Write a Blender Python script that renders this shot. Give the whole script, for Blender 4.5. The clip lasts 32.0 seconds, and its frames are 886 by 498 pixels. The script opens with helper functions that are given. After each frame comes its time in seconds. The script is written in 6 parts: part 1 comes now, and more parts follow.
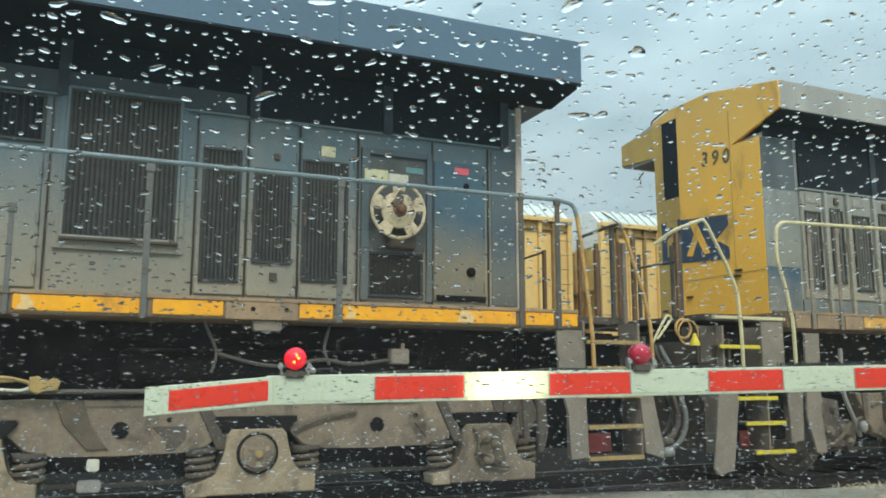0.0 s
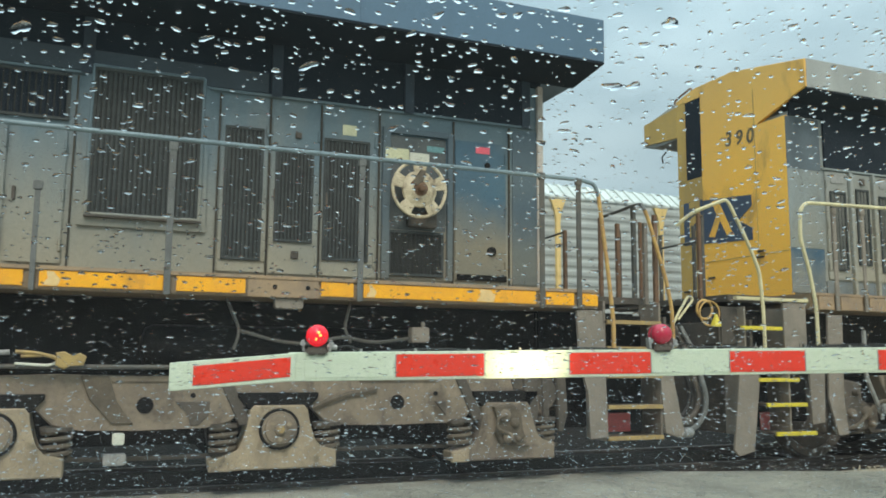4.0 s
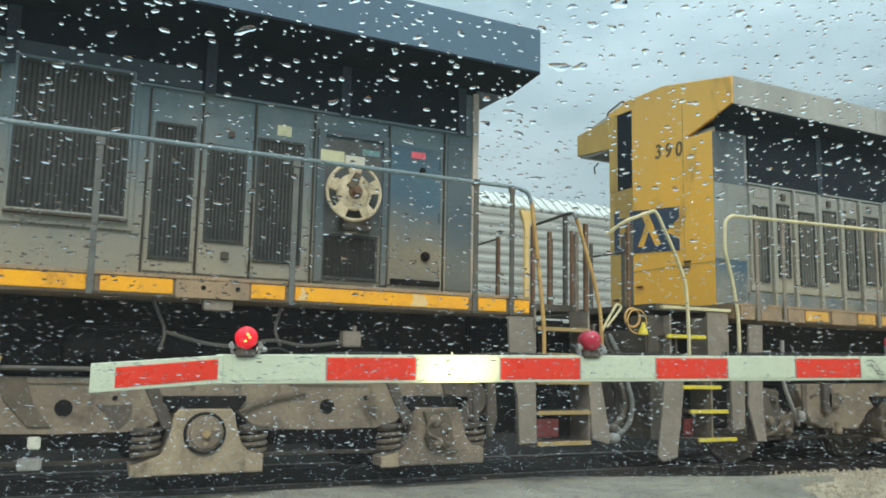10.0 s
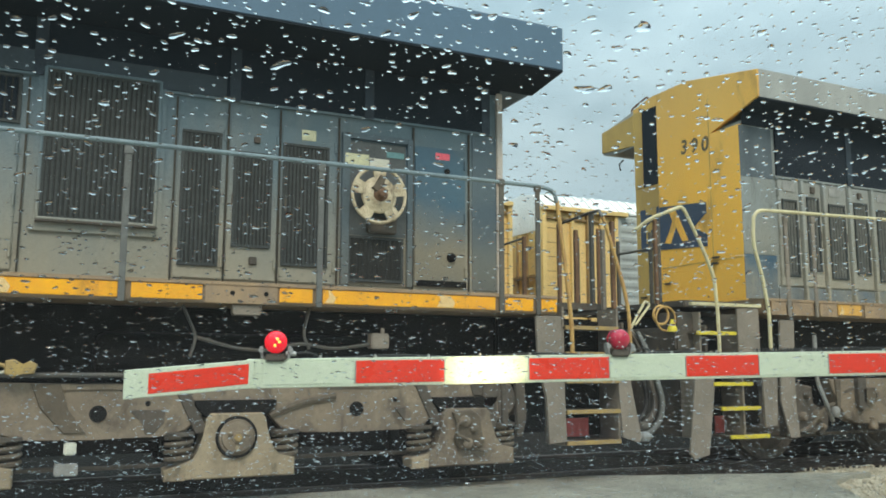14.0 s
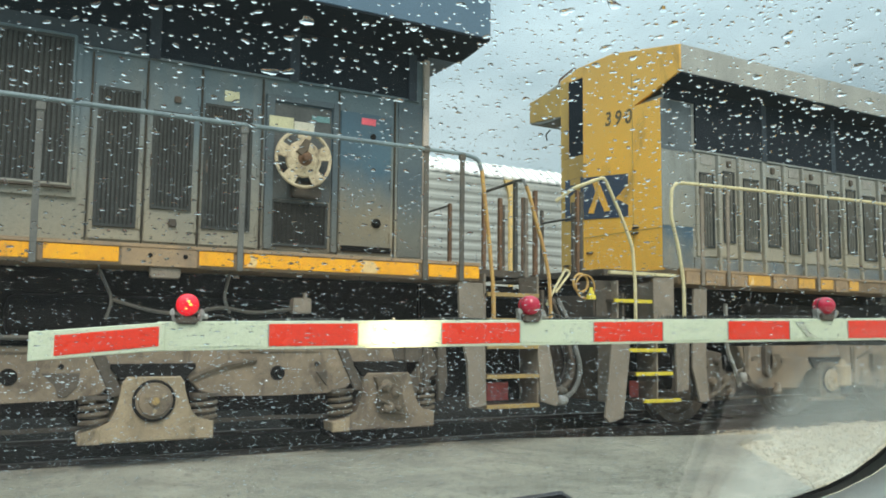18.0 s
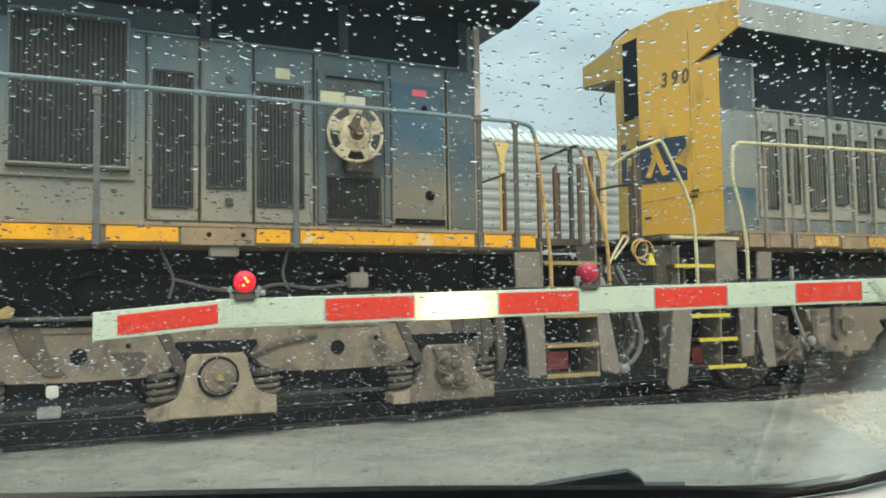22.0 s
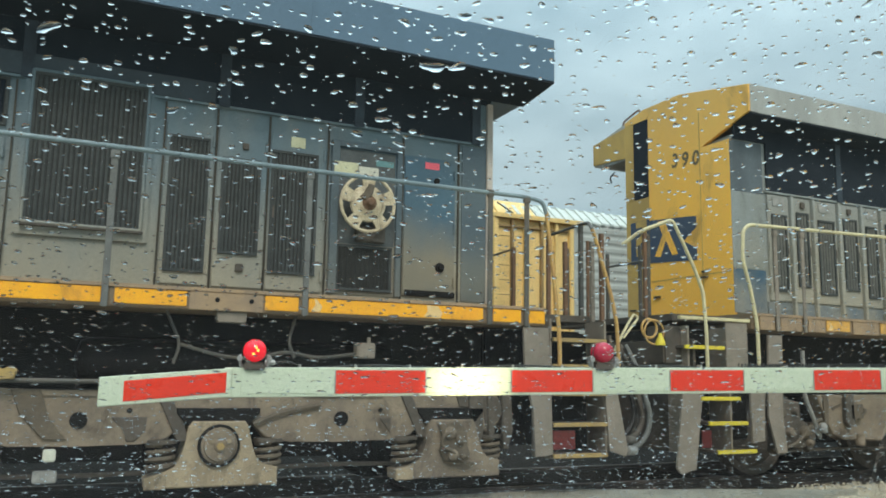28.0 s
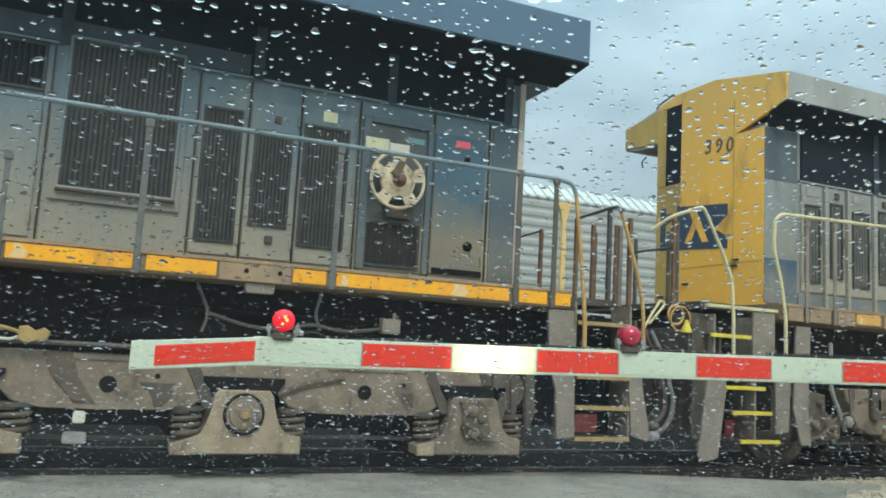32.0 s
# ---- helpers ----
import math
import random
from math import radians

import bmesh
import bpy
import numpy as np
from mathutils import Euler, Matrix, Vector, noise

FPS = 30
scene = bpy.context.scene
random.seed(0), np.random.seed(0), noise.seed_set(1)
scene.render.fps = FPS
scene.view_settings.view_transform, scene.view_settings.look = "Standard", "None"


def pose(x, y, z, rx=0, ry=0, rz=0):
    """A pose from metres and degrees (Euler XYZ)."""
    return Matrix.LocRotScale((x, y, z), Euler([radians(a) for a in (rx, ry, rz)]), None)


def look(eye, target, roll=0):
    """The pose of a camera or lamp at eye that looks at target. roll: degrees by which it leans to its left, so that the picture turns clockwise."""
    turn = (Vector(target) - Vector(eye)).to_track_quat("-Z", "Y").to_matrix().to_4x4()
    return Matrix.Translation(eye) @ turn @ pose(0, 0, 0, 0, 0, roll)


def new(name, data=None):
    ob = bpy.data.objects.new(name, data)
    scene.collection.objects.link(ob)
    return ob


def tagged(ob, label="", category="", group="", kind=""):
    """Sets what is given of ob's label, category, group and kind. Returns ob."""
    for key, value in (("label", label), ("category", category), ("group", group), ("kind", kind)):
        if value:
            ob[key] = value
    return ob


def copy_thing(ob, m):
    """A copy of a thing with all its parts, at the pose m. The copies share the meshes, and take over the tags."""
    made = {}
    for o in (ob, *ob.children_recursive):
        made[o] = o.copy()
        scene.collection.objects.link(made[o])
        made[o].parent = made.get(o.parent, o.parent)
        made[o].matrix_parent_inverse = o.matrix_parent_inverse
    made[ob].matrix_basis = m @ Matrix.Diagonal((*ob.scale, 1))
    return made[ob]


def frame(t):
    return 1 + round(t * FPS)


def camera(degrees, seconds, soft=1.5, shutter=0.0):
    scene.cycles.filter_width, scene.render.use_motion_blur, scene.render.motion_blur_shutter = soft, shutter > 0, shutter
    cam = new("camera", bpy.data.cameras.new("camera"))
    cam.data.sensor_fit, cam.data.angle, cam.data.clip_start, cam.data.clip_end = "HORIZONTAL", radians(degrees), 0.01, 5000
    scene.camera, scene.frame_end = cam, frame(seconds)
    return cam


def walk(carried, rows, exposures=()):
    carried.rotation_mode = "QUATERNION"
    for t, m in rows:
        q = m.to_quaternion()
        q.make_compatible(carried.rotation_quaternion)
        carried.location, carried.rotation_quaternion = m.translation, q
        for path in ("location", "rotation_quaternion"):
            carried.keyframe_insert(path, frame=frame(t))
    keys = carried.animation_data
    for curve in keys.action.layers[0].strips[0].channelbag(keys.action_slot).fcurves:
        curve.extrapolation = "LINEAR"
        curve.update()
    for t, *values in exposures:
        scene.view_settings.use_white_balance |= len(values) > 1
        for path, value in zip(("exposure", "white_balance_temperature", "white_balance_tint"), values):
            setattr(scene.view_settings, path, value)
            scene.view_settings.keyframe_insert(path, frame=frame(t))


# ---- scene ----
cam = camera(56.3, 32.0, soft=1.8)
PATH = [
    (0, (-0.07, -0.006, 1.145), (0.716, 1.807, 1.456), 0.0),
    (0.5, (-0.066, -0.003, 1.145), (0.717, 1.81, 1.459), 0.3),
    (1, (-0.07, -0.005, 1.143), (0.708, 1.811, 1.454), 0.3),
    (1.5, (-0.071, -0.008, 1.143), (0.701, 1.812, 1.445), 0.3),
    (2, (-0.077, -0.01, 1.143), (0.687, 1.815, 1.432), 0.4),
    (2.5, (-0.081, -0.018, 1.143), (0.672, 1.813, 1.428), 0.4),
    (3, (-0.08, -0.015, 1.144), (0.67, 1.817, 1.431), 0.4),
    (3.5, (-0.08, -0.016, 1.144), (0.667, 1.818, 1.423), 0.5),
    (4, (-0.077, -0.011, 1.14), (0.667, 1.827, 1.402), 0.5),
    (4.5, (-0.085, -0.019, 1.143), (0.646, 1.823, 1.408), 0.1),
    (6.5, (-0.085, -0.009, 1.138), (0.644, 1.833, 1.413), 1.1),
    (7, (-0.084, -0.012, 1.136), (0.649, 1.829, 1.406), 1.4),
    (7.5, (-0.086, -0.018, 1.136), (0.661, 1.817, 1.408), 1.5),
    (8, (-0.079, -0.01, 1.136), (0.715, 1.804, 1.414), 1.4),
    (8.5, (-0.079, -0.012, 1.135), (0.752, 1.786, 1.411), 1.1),
    (9, (-0.079, -0.007, 1.134), (0.783, 1.776, 1.408), 1.2),
    (9.5, (-0.076, 0.001, 1.137), (0.808, 1.774, 1.41), 1.3),
    (10, (-0.075, -0.002, 1.134), (0.814, 1.768, 1.411), 1.1),
    (10.5, (-0.074, 0.002, 1.133), (0.816, 1.772, 1.411), 0.9),
    (11, (-0.076, -0.004, 1.134), (0.816, 1.765, 1.412), 0.8),
    (11.5, (-0.076, -0.006, 1.135), (0.823, 1.758, 1.42), 0.4),
    (12, (-0.074, -0.003, 1.138), (0.825, 1.759, 1.43), 0.1),
    (12.5, (-0.076, -0.008, 1.137), (0.808, 1.761, 1.434), 0.2),
    (13, (-0.077, -0.006, 1.136), (0.789, 1.774, 1.427), 0.3),
    (13.5, (-0.078, -0.003, 1.138), (0.771, 1.786, 1.42), 0.2),
    (14, (-0.08, -0.008, 1.139), (0.753, 1.789, 1.416), 0.2),
    (14.5, (-0.079, -0.011, 1.141), (0.751, 1.789, 1.411), 0.0),
    (16.5, (-0.074, -0.017, 1.142), (0.773, 1.777, 1.398), 0.7),
    (17, (-0.054, -0.065, 1.127), (0.801, 1.726, 1.378), 0.8),
    (17.5, (-0.049, -0.071, 1.122), (0.848, 1.701, 1.356), -0.4),
    (18, (-0.029, -0.083, 1.131), (0.954, 1.647, 1.329), 0.6),
    (18.5, (-0.006, -0.082, 1.149), (1.031, 1.621, 1.302), 0.7),
    (19, (-0.008, -0.079, 1.153), (0.992, 1.648, 1.283), 0.2),
    (19.5, (-0.009, -0.066, 1.153), (0.954, 1.684, 1.261), 1.2),
    (20, (-0.007, -0.066, 1.153), (0.938, 1.694, 1.26), 1.5),
    (20.5, (-0.006, -0.07, 1.152), (0.927, 1.695, 1.268), 1.3),
    (21, (-0.013, -0.071, 1.153), (0.911, 1.699, 1.277), 1.0),
    (21.5, (-0.001, -0.057, 1.147), (0.924, 1.712, 1.268), -0.2),
    (22, (0.002, -0.041, 1.129), (0.868, 1.758, 1.259), -0.9),
    (22.5, (-0.008, -0.052, 1.138), (0.807, 1.762, 1.345), -1.0),
    (23, (-0.003, -0.032, 1.145), (0.725, 1.808, 1.44), -0.8),
    (23.5, (-0.037, -0.032, 1.14), (0.697, 1.807, 1.424), 0.7),
    (24, (-0.035, 0.012, 1.145), (0.784, 1.801, 1.505), 2.1),
    (24.5, (-0.019, 0.014, 1.145), (0.818, 1.798, 1.49), 2.0),
    (25, (-0.018, 0.018, 1.143), (0.826, 1.805, 1.454), 2.0),
    (25.5, (-0.02, 0.019, 1.143), (0.838, 1.803, 1.433), 2.0),
    (27.5, (-0.022, 0.009, 1.144), (0.826, 1.795, 1.446), 1.0),
    (28, (-0.025, 0.009, 1.144), (0.822, 1.795, 1.445), 1.0),
    (28.5, (-0.028, 0.012, 1.144), (0.818, 1.799, 1.443), 1.0),
    (29, (-0.026, 0.008, 1.147), (0.813, 1.801, 1.433), 1.0),
    (29.5, (-0.034, 0.009, 1.145), (0.787, 1.812, 1.423), 0.8),
    (30, (-0.034, 0.012, 1.139), (0.772, 1.824, 1.404), 1.0),
    (30.5, (-0.041, 0.005, 1.137), (0.749, 1.826, 1.387), 1.5),
    (31, (-0.042, 0.008, 1.135), (0.736, 1.834, 1.379), 2.2),
    (31.5, (-0.044, 0.01, 1.132), (0.735, 1.836, 1.379), 3.0),
    (32, (-0.041, 0.012, 1.129), (0.753, 1.83, 1.38), 3.2),
]
EXPOSURES = ((0.0, 0.0, 7050, 10), (16.5, 0.0, 7100, 10), (18.5, 0.13, 7300, 10), (21.5, 0.13, 7300, 10), (23.5, -0.05, 7050, 10), (28.0, -0.06, 7000, 10), (32.0, 0.01, 6750, 10))
walk(cam, [(t, look(eye, target, roll)) for t, eye, target, roll in PATH], EXPOSURES)

# ---- light ----
world = bpy.data.worlds.new("world")
scene.world = world
world.use_nodes = True
wn, wl = world.node_tree.nodes, world.node_tree.links
wn.clear()
w_out = wn.new("ShaderNodeOutputWorld")
w_bg = wn.new("ShaderNodeBackground")
w_sky = wn.new("ShaderNodeTexSky")
w_sky.sky_type = "NISHITA"
w_sky.sun_disc = False
w_sky.sun_elevation = radians(48)
w_sky.sun_rotation = radians(200)
w_sky.dust_density = 2.0
w_co = wn.new("ShaderNodeTexCoord")
w_map = wn.new("ShaderNodeMapping")
w_map.inputs["Scale"].default_value = (1.3, 1.3, 3.4)
w_map.inputs["Rotation"].default_value = (0.1, 0.0, 0.7)
w_noise = wn.new("ShaderNodeTexNoise")
w_noise.inputs["Scale"].default_value = 1.5
w_noise.inputs["Detail"].default_value = 7
w_noise.inputs["Roughness"].default_value = 0.55
w_ramp = wn.new("ShaderNodeValToRGB")
w_ramp.color_ramp.elements[0].position = 0.36
w_ramp.color_ramp.elements[0].color = (0.225, 0.352, 0.42, 1)
w_ramp.color_ramp.elements[1].position = 0.66
w_ramp.color_ramp.elements[1].color = (0.525, 0.715, 0.80, 1)
w_dim = wn.new("ShaderNodeVectorMath")
w_dim.operation = "SCALE"
w_dim.inputs["Scale"].default_value = 0.10
w_mix = wn.new("ShaderNodeMix")
w_mix.data_type = "RGBA"
w_mix.inputs[0].default_value = 0.86
wl.new(w_co.outputs["Generated"], w_map.inputs["Vector"])
wl.new(w_map.outputs["Vector"], w_noise.inputs["Vector"])
wl.new(w_noise.outputs["Fac"], w_ramp.inputs["Fac"])
wl.new(w_sky.outputs["Color"], w_dim.inputs[0])
wl.new(w_dim.outputs["Vector"], w_mix.inputs[6])
wl.new(w_ramp.outputs["Color"], w_mix.inputs[7])
w_sep = wn.new("ShaderNodeSeparateXYZ")
w_up = wn.new("ShaderNodeMapRange")
w_up.inputs["From Min"].default_value, w_up.inputs["From Max"].default_value = 0.25, 1.0
w_up.inputs["To Min"].default_value, w_up.inputs["To Max"].default_value = 0.84, 3.4
w_mul = wn.new("ShaderNodeVectorMath")
w_mul.operation = "SCALE"
wl.new(w_co.outputs["Generated"], w_sep.inputs["Vector"])
wl.new(w_sep.outputs["Z"], w_up.inputs["Value"])
wl.new(w_mix.outputs[2], w_mul.inputs[0])
wl.new(w_up.outputs["Result"], w_mul.inputs["Scale"])
wl.new(w_mul.outputs["Vector"], w_bg.inputs["Color"])
w_bg.inputs["Strength"].default_value = 1.30
wl.new(w_bg.outputs["Background"], w_out.inputs["Surface"])

sun_data = bpy.data.lights.new("sun", "SUN")
sun_data.energy = 1.8
sun_data.angle = radians(20)
sun_data.color = (1.0, 0.95, 0.88)
sun = new("sun", sun_data)
sun.matrix_world = look((-4, -14, 28), (3, 8, 1))

# the low beam of the waiting car, on the gate's reflective sheeting
beam_data = bpy.data.lights.new("headlight_beam", "SPOT")
beam_data.energy = 500
beam_data.spot_size = radians(14)
beam_data.spot_blend = 1.0
beam_data.shadow_soft_size = 0.03
beam_data.color = (1.0, 0.86, 0.52)

# ---- materials ----


def mat(name, base, alt=None, rough=0.6, metal=0.0, scale=2.5, grain=60.0, bump=0.15, streak=1.0, amount=0.5,
        dust=None, dust_z=(0, 1), spec=0.4, soot=None, soot_scale=3.0, soot_at=0.58, speck=0.35):
    """A painted or raw surface: base and alt mixed by stains, fine grain in colour and relief, and dust that thins out upwards."""
    m = bpy.data.materials.new(name)
    m.use_nodes = True
    n, l = m.node_tree.nodes, m.node_tree.links
    b = n["Principled BSDF"]
    alt = alt or [c * 0.7 for c in base]
    co = n.new("ShaderNodeTexCoord")
    mp = n.new("ShaderNodeMapping")
    mp.inputs["Scale"].default_value = (1, 1, 1 / streak)
    n1 = n.new("ShaderNodeTexNoise")
    n1.inputs["Scale"].default_value = scale
    n1.inputs["Detail"].default_value = 8
    n1.inputs["Roughness"].default_value = 0.65
    r1 = n.new("ShaderNodeValToRGB")
    r1.color_ramp.elements[0].position = 0.5 - 0.32 * amount
    r1.color_ramp.elements[1].position = 0.55 + 0.25 * amount
    n2 = n.new("ShaderNodeTexNoise")
    n2.inputs["Scale"].default_value = grain
    n2.inputs["Detail"].default_value = 5
    mx = n.new("ShaderNodeMix")
    mx.data_type = "RGBA"
    mx.inputs[6].default_value = (*base, 1)
    mx.inputs[7].default_value = (*alt, 1)
    l.new(co.outputs["Object"], mp.inputs["Vector"])
    l.new(mp.outputs["Vector"], n1.inputs["Vector"])
    l.new(co.outputs["Object"], n2.inputs["Vector"])
    l.new(n1.outputs["Fac"], r1.inputs["Fac"])
    l.new(r1.outputs["Color"], mx.inputs[0])
    colour = mx.outputs[2]
    if dust:
        sep = n.new("ShaderNodeSeparateXYZ")
        l.new(co.outputs["Object"], sep.inputs["Vector"])
        mr = n.new("ShaderNodeMapRange")
        mr.inputs["From Min"].default_value, mr.inputs["From Max"].default_value = dust_z
        mr.inputs["To Min"].default_value, mr.inputs["To Max"].default_value = 1.0, 0.0
        l.new(sep.outputs["Z"], mr.inputs["Value"])
        ad = n.new("ShaderNodeMath")
        ad.operation = "MULTIPLY_ADD"
        ad.inputs[1].default_value = 1.1
        ad.inputs[2].default_value = -0.55
        l.new(n1.outputs["Fac"], ad.inputs[0])
        sm = n.new("ShaderNodeMath")
        sm.operation = "ADD"
        sm.use_clamp = True
        l.new(mr.outputs["Result"], sm.inputs[0])
        l.new(ad.outputs["Value"], sm.inputs[1])
        dm = n.new("ShaderNodeMix")
        dm.data_type = "RGBA"
        dm.inputs[7].default_value = (*dust, 1)
        l.new(sm.outputs["Value"], dm.inputs[0])
        l.new(colour, dm.inputs[6])
        colour = dm.outputs[2]
    if soot:
        n3 = n.new("ShaderNodeTexNoise")
        n3.inputs["Scale"].default_value = soot_scale
        n3.inputs["Detail"].default_value = 6
        n3.inputs["Roughness"].default_value = 0.6
        n3.inputs["Distortion"].default_value = 0.6
        m3 = n.new("ShaderNodeMapping")
        m3.inputs["Location"].default_value = (3.1, 1.7, 0.4)
        m3.inputs["Scale"].default_value = (1, 1, 0.55)
        r3 = n.new("ShaderNodeMapRange")
        r3.interpolation_type = "SMOOTHSTEP"
        r3.inputs["From Min"].default_value, r3.inputs["From Max"].default_value = soot_at, soot_at + 0.22
        r3.inputs["To Max"].default_value = 0.75
        x3 = n.new("ShaderNodeMix")
        x3.data_type = "RGBA"
        x3.inputs[7].default_value = (*soot, 1)
        l.new(co.outputs["Object"], m3.inputs["Vector"])
        l.new(m3.outputs["Vector"], n3.inputs["Vector"])
        l.new(n3.outputs["Fac"], r3.inputs["Value"])
        l.new(r3.outputs["Result"], x3.inputs[0])
        l.new(colour, x3.inputs[6])
        colour = x3.outputs[2]
    gm = n.new("ShaderNodeMix")
    gm.data_type = "RGBA"
    gm.blend_type = "OVERLAY"
    gm.inputs[0].default_value = speck
    l.new(colour, gm.inputs[6])
    l.new(n2.outputs["Color"], gm.inputs[7])
    bw = n.new("ShaderNodeRGBToBW")
    l.new(n2.outputs["Color"], bw.inputs["Color"])
    l.new(bw.outputs["Val"], gm.inputs[7])
    l.new(gm.outputs[2], b.inputs["Base Color"])
    rr = n.new("ShaderNodeMapRange")
    rr.inputs["To Min"].default_value = max(0.04, rough - 0.15)
    rr.inputs["To Max"].default_value = min(1.0, rough + 0.15)
    l.new(n1.outputs["Fac"], rr.inputs["Value"])
    l.new(rr.outputs["Result"], b.inputs["Roughness"])
    b.inputs["Metallic"].default_value = metal
    b.inputs["Specular IOR Level"].default_value = spec
    bp = n.new("ShaderNodeBump")
    bp.inputs["Strength"].default_value = bump
    bp.inputs["Distance"].default_value = 0.01
    l.new(n2.outputs["Fac"], bp.inputs["Height"])
    l.new(bp.outputs["Normal"], b.inputs["Normal"])
    return m


def glass(name, ior, tint=(1, 1, 1)):
    m = bpy.data.materials.new(name)
    m.use_nodes = True
    b = m.node_tree.nodes["Principled BSDF"]
    b.inputs["Base Color"].default_value = (*tint, 1)
    b.inputs["Transmission Weight"].default_value = 1
    b.inputs["Roughness"].default_value = 0
    b.inputs["IOR"].default_value = ior
    return m


def glow(name, base, colour, strength):
    m = bpy.data.materials.new(name)
    m.use_nodes = True
    b = m.node_tree.nodes["Principled BSDF"]
    b.inputs["Base Color"].default_value = (*base, 1)
    b.inputs["Roughness"].default_value = 0.15
    b.inputs["Emission Color"].default_value = (*colour, 1)
    b.inputs["Emission Strength"].default_value = strength
    return m


DUST = (0.37, 0.33, 0.24)
M_BLUE = mat("faded_blue_paint", (0.055, 0.118, 0.168), (0.072, 0.12, 0.148), 0.5, dust=(0.225, 0.20, 0.145), dust_z=(2.25, 2.85), scale=1.6, streak=2, bump=0.06)
M_BLUE_C = mat("faded_blue_corner", (0.088, 0.118, 0.132), (0.062, 0.10, 0.13), 0.5, dust=(0.18, 0.175, 0.14), dust_z=(1.6, 2.7), scale=1.8, streak=4, bump=0.06)
M_GREY = mat("weathered_grey_paint", (0.10, 0.158, 0.186), (0.13, 0.172, 0.188), 0.55, dust=(0.33, 0.30, 0.225), dust_z=(1.85, 3.1), scale=1.4, streak=4, bump=0.06)
M_DOOR_R = mat("dull_grey_paint", (0.29, 0.30, 0.275), (0.19, 0.205, 0.197), 0.55, dust=DUST, dust_z=(1.5, 3.6), scale=1.6, streak=4, bump=0.06)
M_GREY_R = mat("pale_grey_paint", (0.33, 0.35, 0.325), (0.245, 0.26, 0.245), 0.55, dust=DUST, dust_z=(1.5, 3.4), scale=1.6, streak=4, bump=0.06)
M_CORNER = mat("dull_corner_paint", (0.27, 0.30, 0.29), (0.19, 0.215, 0.212), 0.55, dust=DUST, dust_z=(1.5, 3.0), scale=1.8, streak=4, bump=0.06, soot=(0.07, 0.075, 0.075), soot_scale=2.5, soot_at=0.55)
M_FASCIA = mat("slate_blue_paint", (0.095, 0.165, 0.235), (0.08, 0.135, 0.19), 0.4, scale=0.9, streak=2, bump=0.04)
M_FASCIA_R = mat("washed_grey_paint", (0.37, 0.38, 0.355), (0.25, 0.26, 0.245), 0.5, scale=2.2, streak=4, bump=0.05, soot=(0.10, 0.105, 0.10), soot_scale=2.6, soot_at=0.60)
M_SCREEN = mat("sooty_shaded_screen", (0.013, 0.019, 0.026), (0.021, 0.028, 0.036), 0.85, scale=5, bump=0.2, spec=0.15)
M_SLAT = mat("dusty_louvre", (0.075, 0.082, 0.08), (0.055, 0.061, 0.060), 0.8, scale=6, bump=0.1, spec=0.08)
M_BACK = mat("dark_louvre_back", (0.04, 0.041, 0.038), (0.03, 0.031, 0.029), 0.9, scale=8, spec=0.1)
M_YELLOW = mat("weathered_yellow_paint", (0.78, 0.46, 0.115), (0.58, 0.34, 0.10), 0.5, scale=1.8, streak=5, bump=0.08, dust=(0.97, 0.505, 0.075), dust_z=(3.3, 5.0), soot=(0.22, 0.15, 0.06), soot_scale=1.9, soot_at=0.53)
M_RAIL_Y = mat("chipped_yellow_rail", (0.58, 0.37, 0.12), (0.38, 0.21, 0.08), 0.5, scale=7, bump=0.1)
M_RAIL_C = mat("cream_yellow_rail", (0.66, 0.60, 0.36), (0.50, 0.44, 0.27), 0.45, scale=7, bump=0.1)
M_RAIL_B = mat("blue_grey_rail", (0.20, 0.27, 0.29), (0.14, 0.19, 0.21), 0.4, scale=5, bump=0.08)
M_POST_D = mat("dark_steel_post", (0.07, 0.075, 0.07), (0.11, 0.095, 0.075), 0.55, scale=5, bump=0.1)
M_RUST = mat("rusty_brown_post", (0.13, 0.075, 0.045), (0.20, 0.11, 0.06), 0.7, scale=6, bump=0.2)
M_STRIPE = mat("orange_reflective_stripe", (1.0, 0.46, 0.012), (0.72, 0.32, 0.04), 0.35, scale=4, amount=0.9, bump=0.05, soot=(0.30, 0.15, 0.05), soot_scale=4, soot_at=0.54)
M_STRIPE_R = mat("faded_orange_stripe", (0.80, 0.42, 0.06), (0.50, 0.29, 0.10), 0.45, scale=5, amount=0.9, bump=0.05, soot=(0.22, 0.15, 0.08), soot_scale=5, soot_at=0.56)
M_WORN = mat("rubbed_pale_stripe", (0.66, 0.43, 0.17), (0.74, 0.54, 0.28), 0.6, scale=12, bump=0.08)
M_SILL = mat("rubbed_sill_steel", (0.25, 0.165, 0.09), (0.16, 0.125, 0.09), 0.6, scale=5, bump=0.12)
M_SILL_T = mat("dusty_brown_sill", (0.36, 0.245, 0.14), (0.24, 0.175, 0.12), 0.6, scale=6, bump=0.12)
M_TRUCK = mat("road_dust_casting", (0.27, 0.215, 0.155), (0.165, 0.135, 0.105), 0.8, scale=3, grain=35, bump=0.35, spec=0.2, soot=(0.06, 0.05, 0.04), soot_scale=4.0, soot_at=0.51)
M_TRUCK_L = mat("pale_dust_casting", (0.40, 0.32, 0.215), (0.26, 0.21, 0.145), 0.8, scale=4, grain=35, bump=0.35, spec=0.2, soot=(0.10, 0.082, 0.06), soot_scale=5, soot_at=0.53)
M_SLAT_R = mat("grey_louvre", (0.15, 0.152, 0.135), (0.105, 0.107, 0.097), 0.7, scale=6, bump=0.1, spec=0.15)
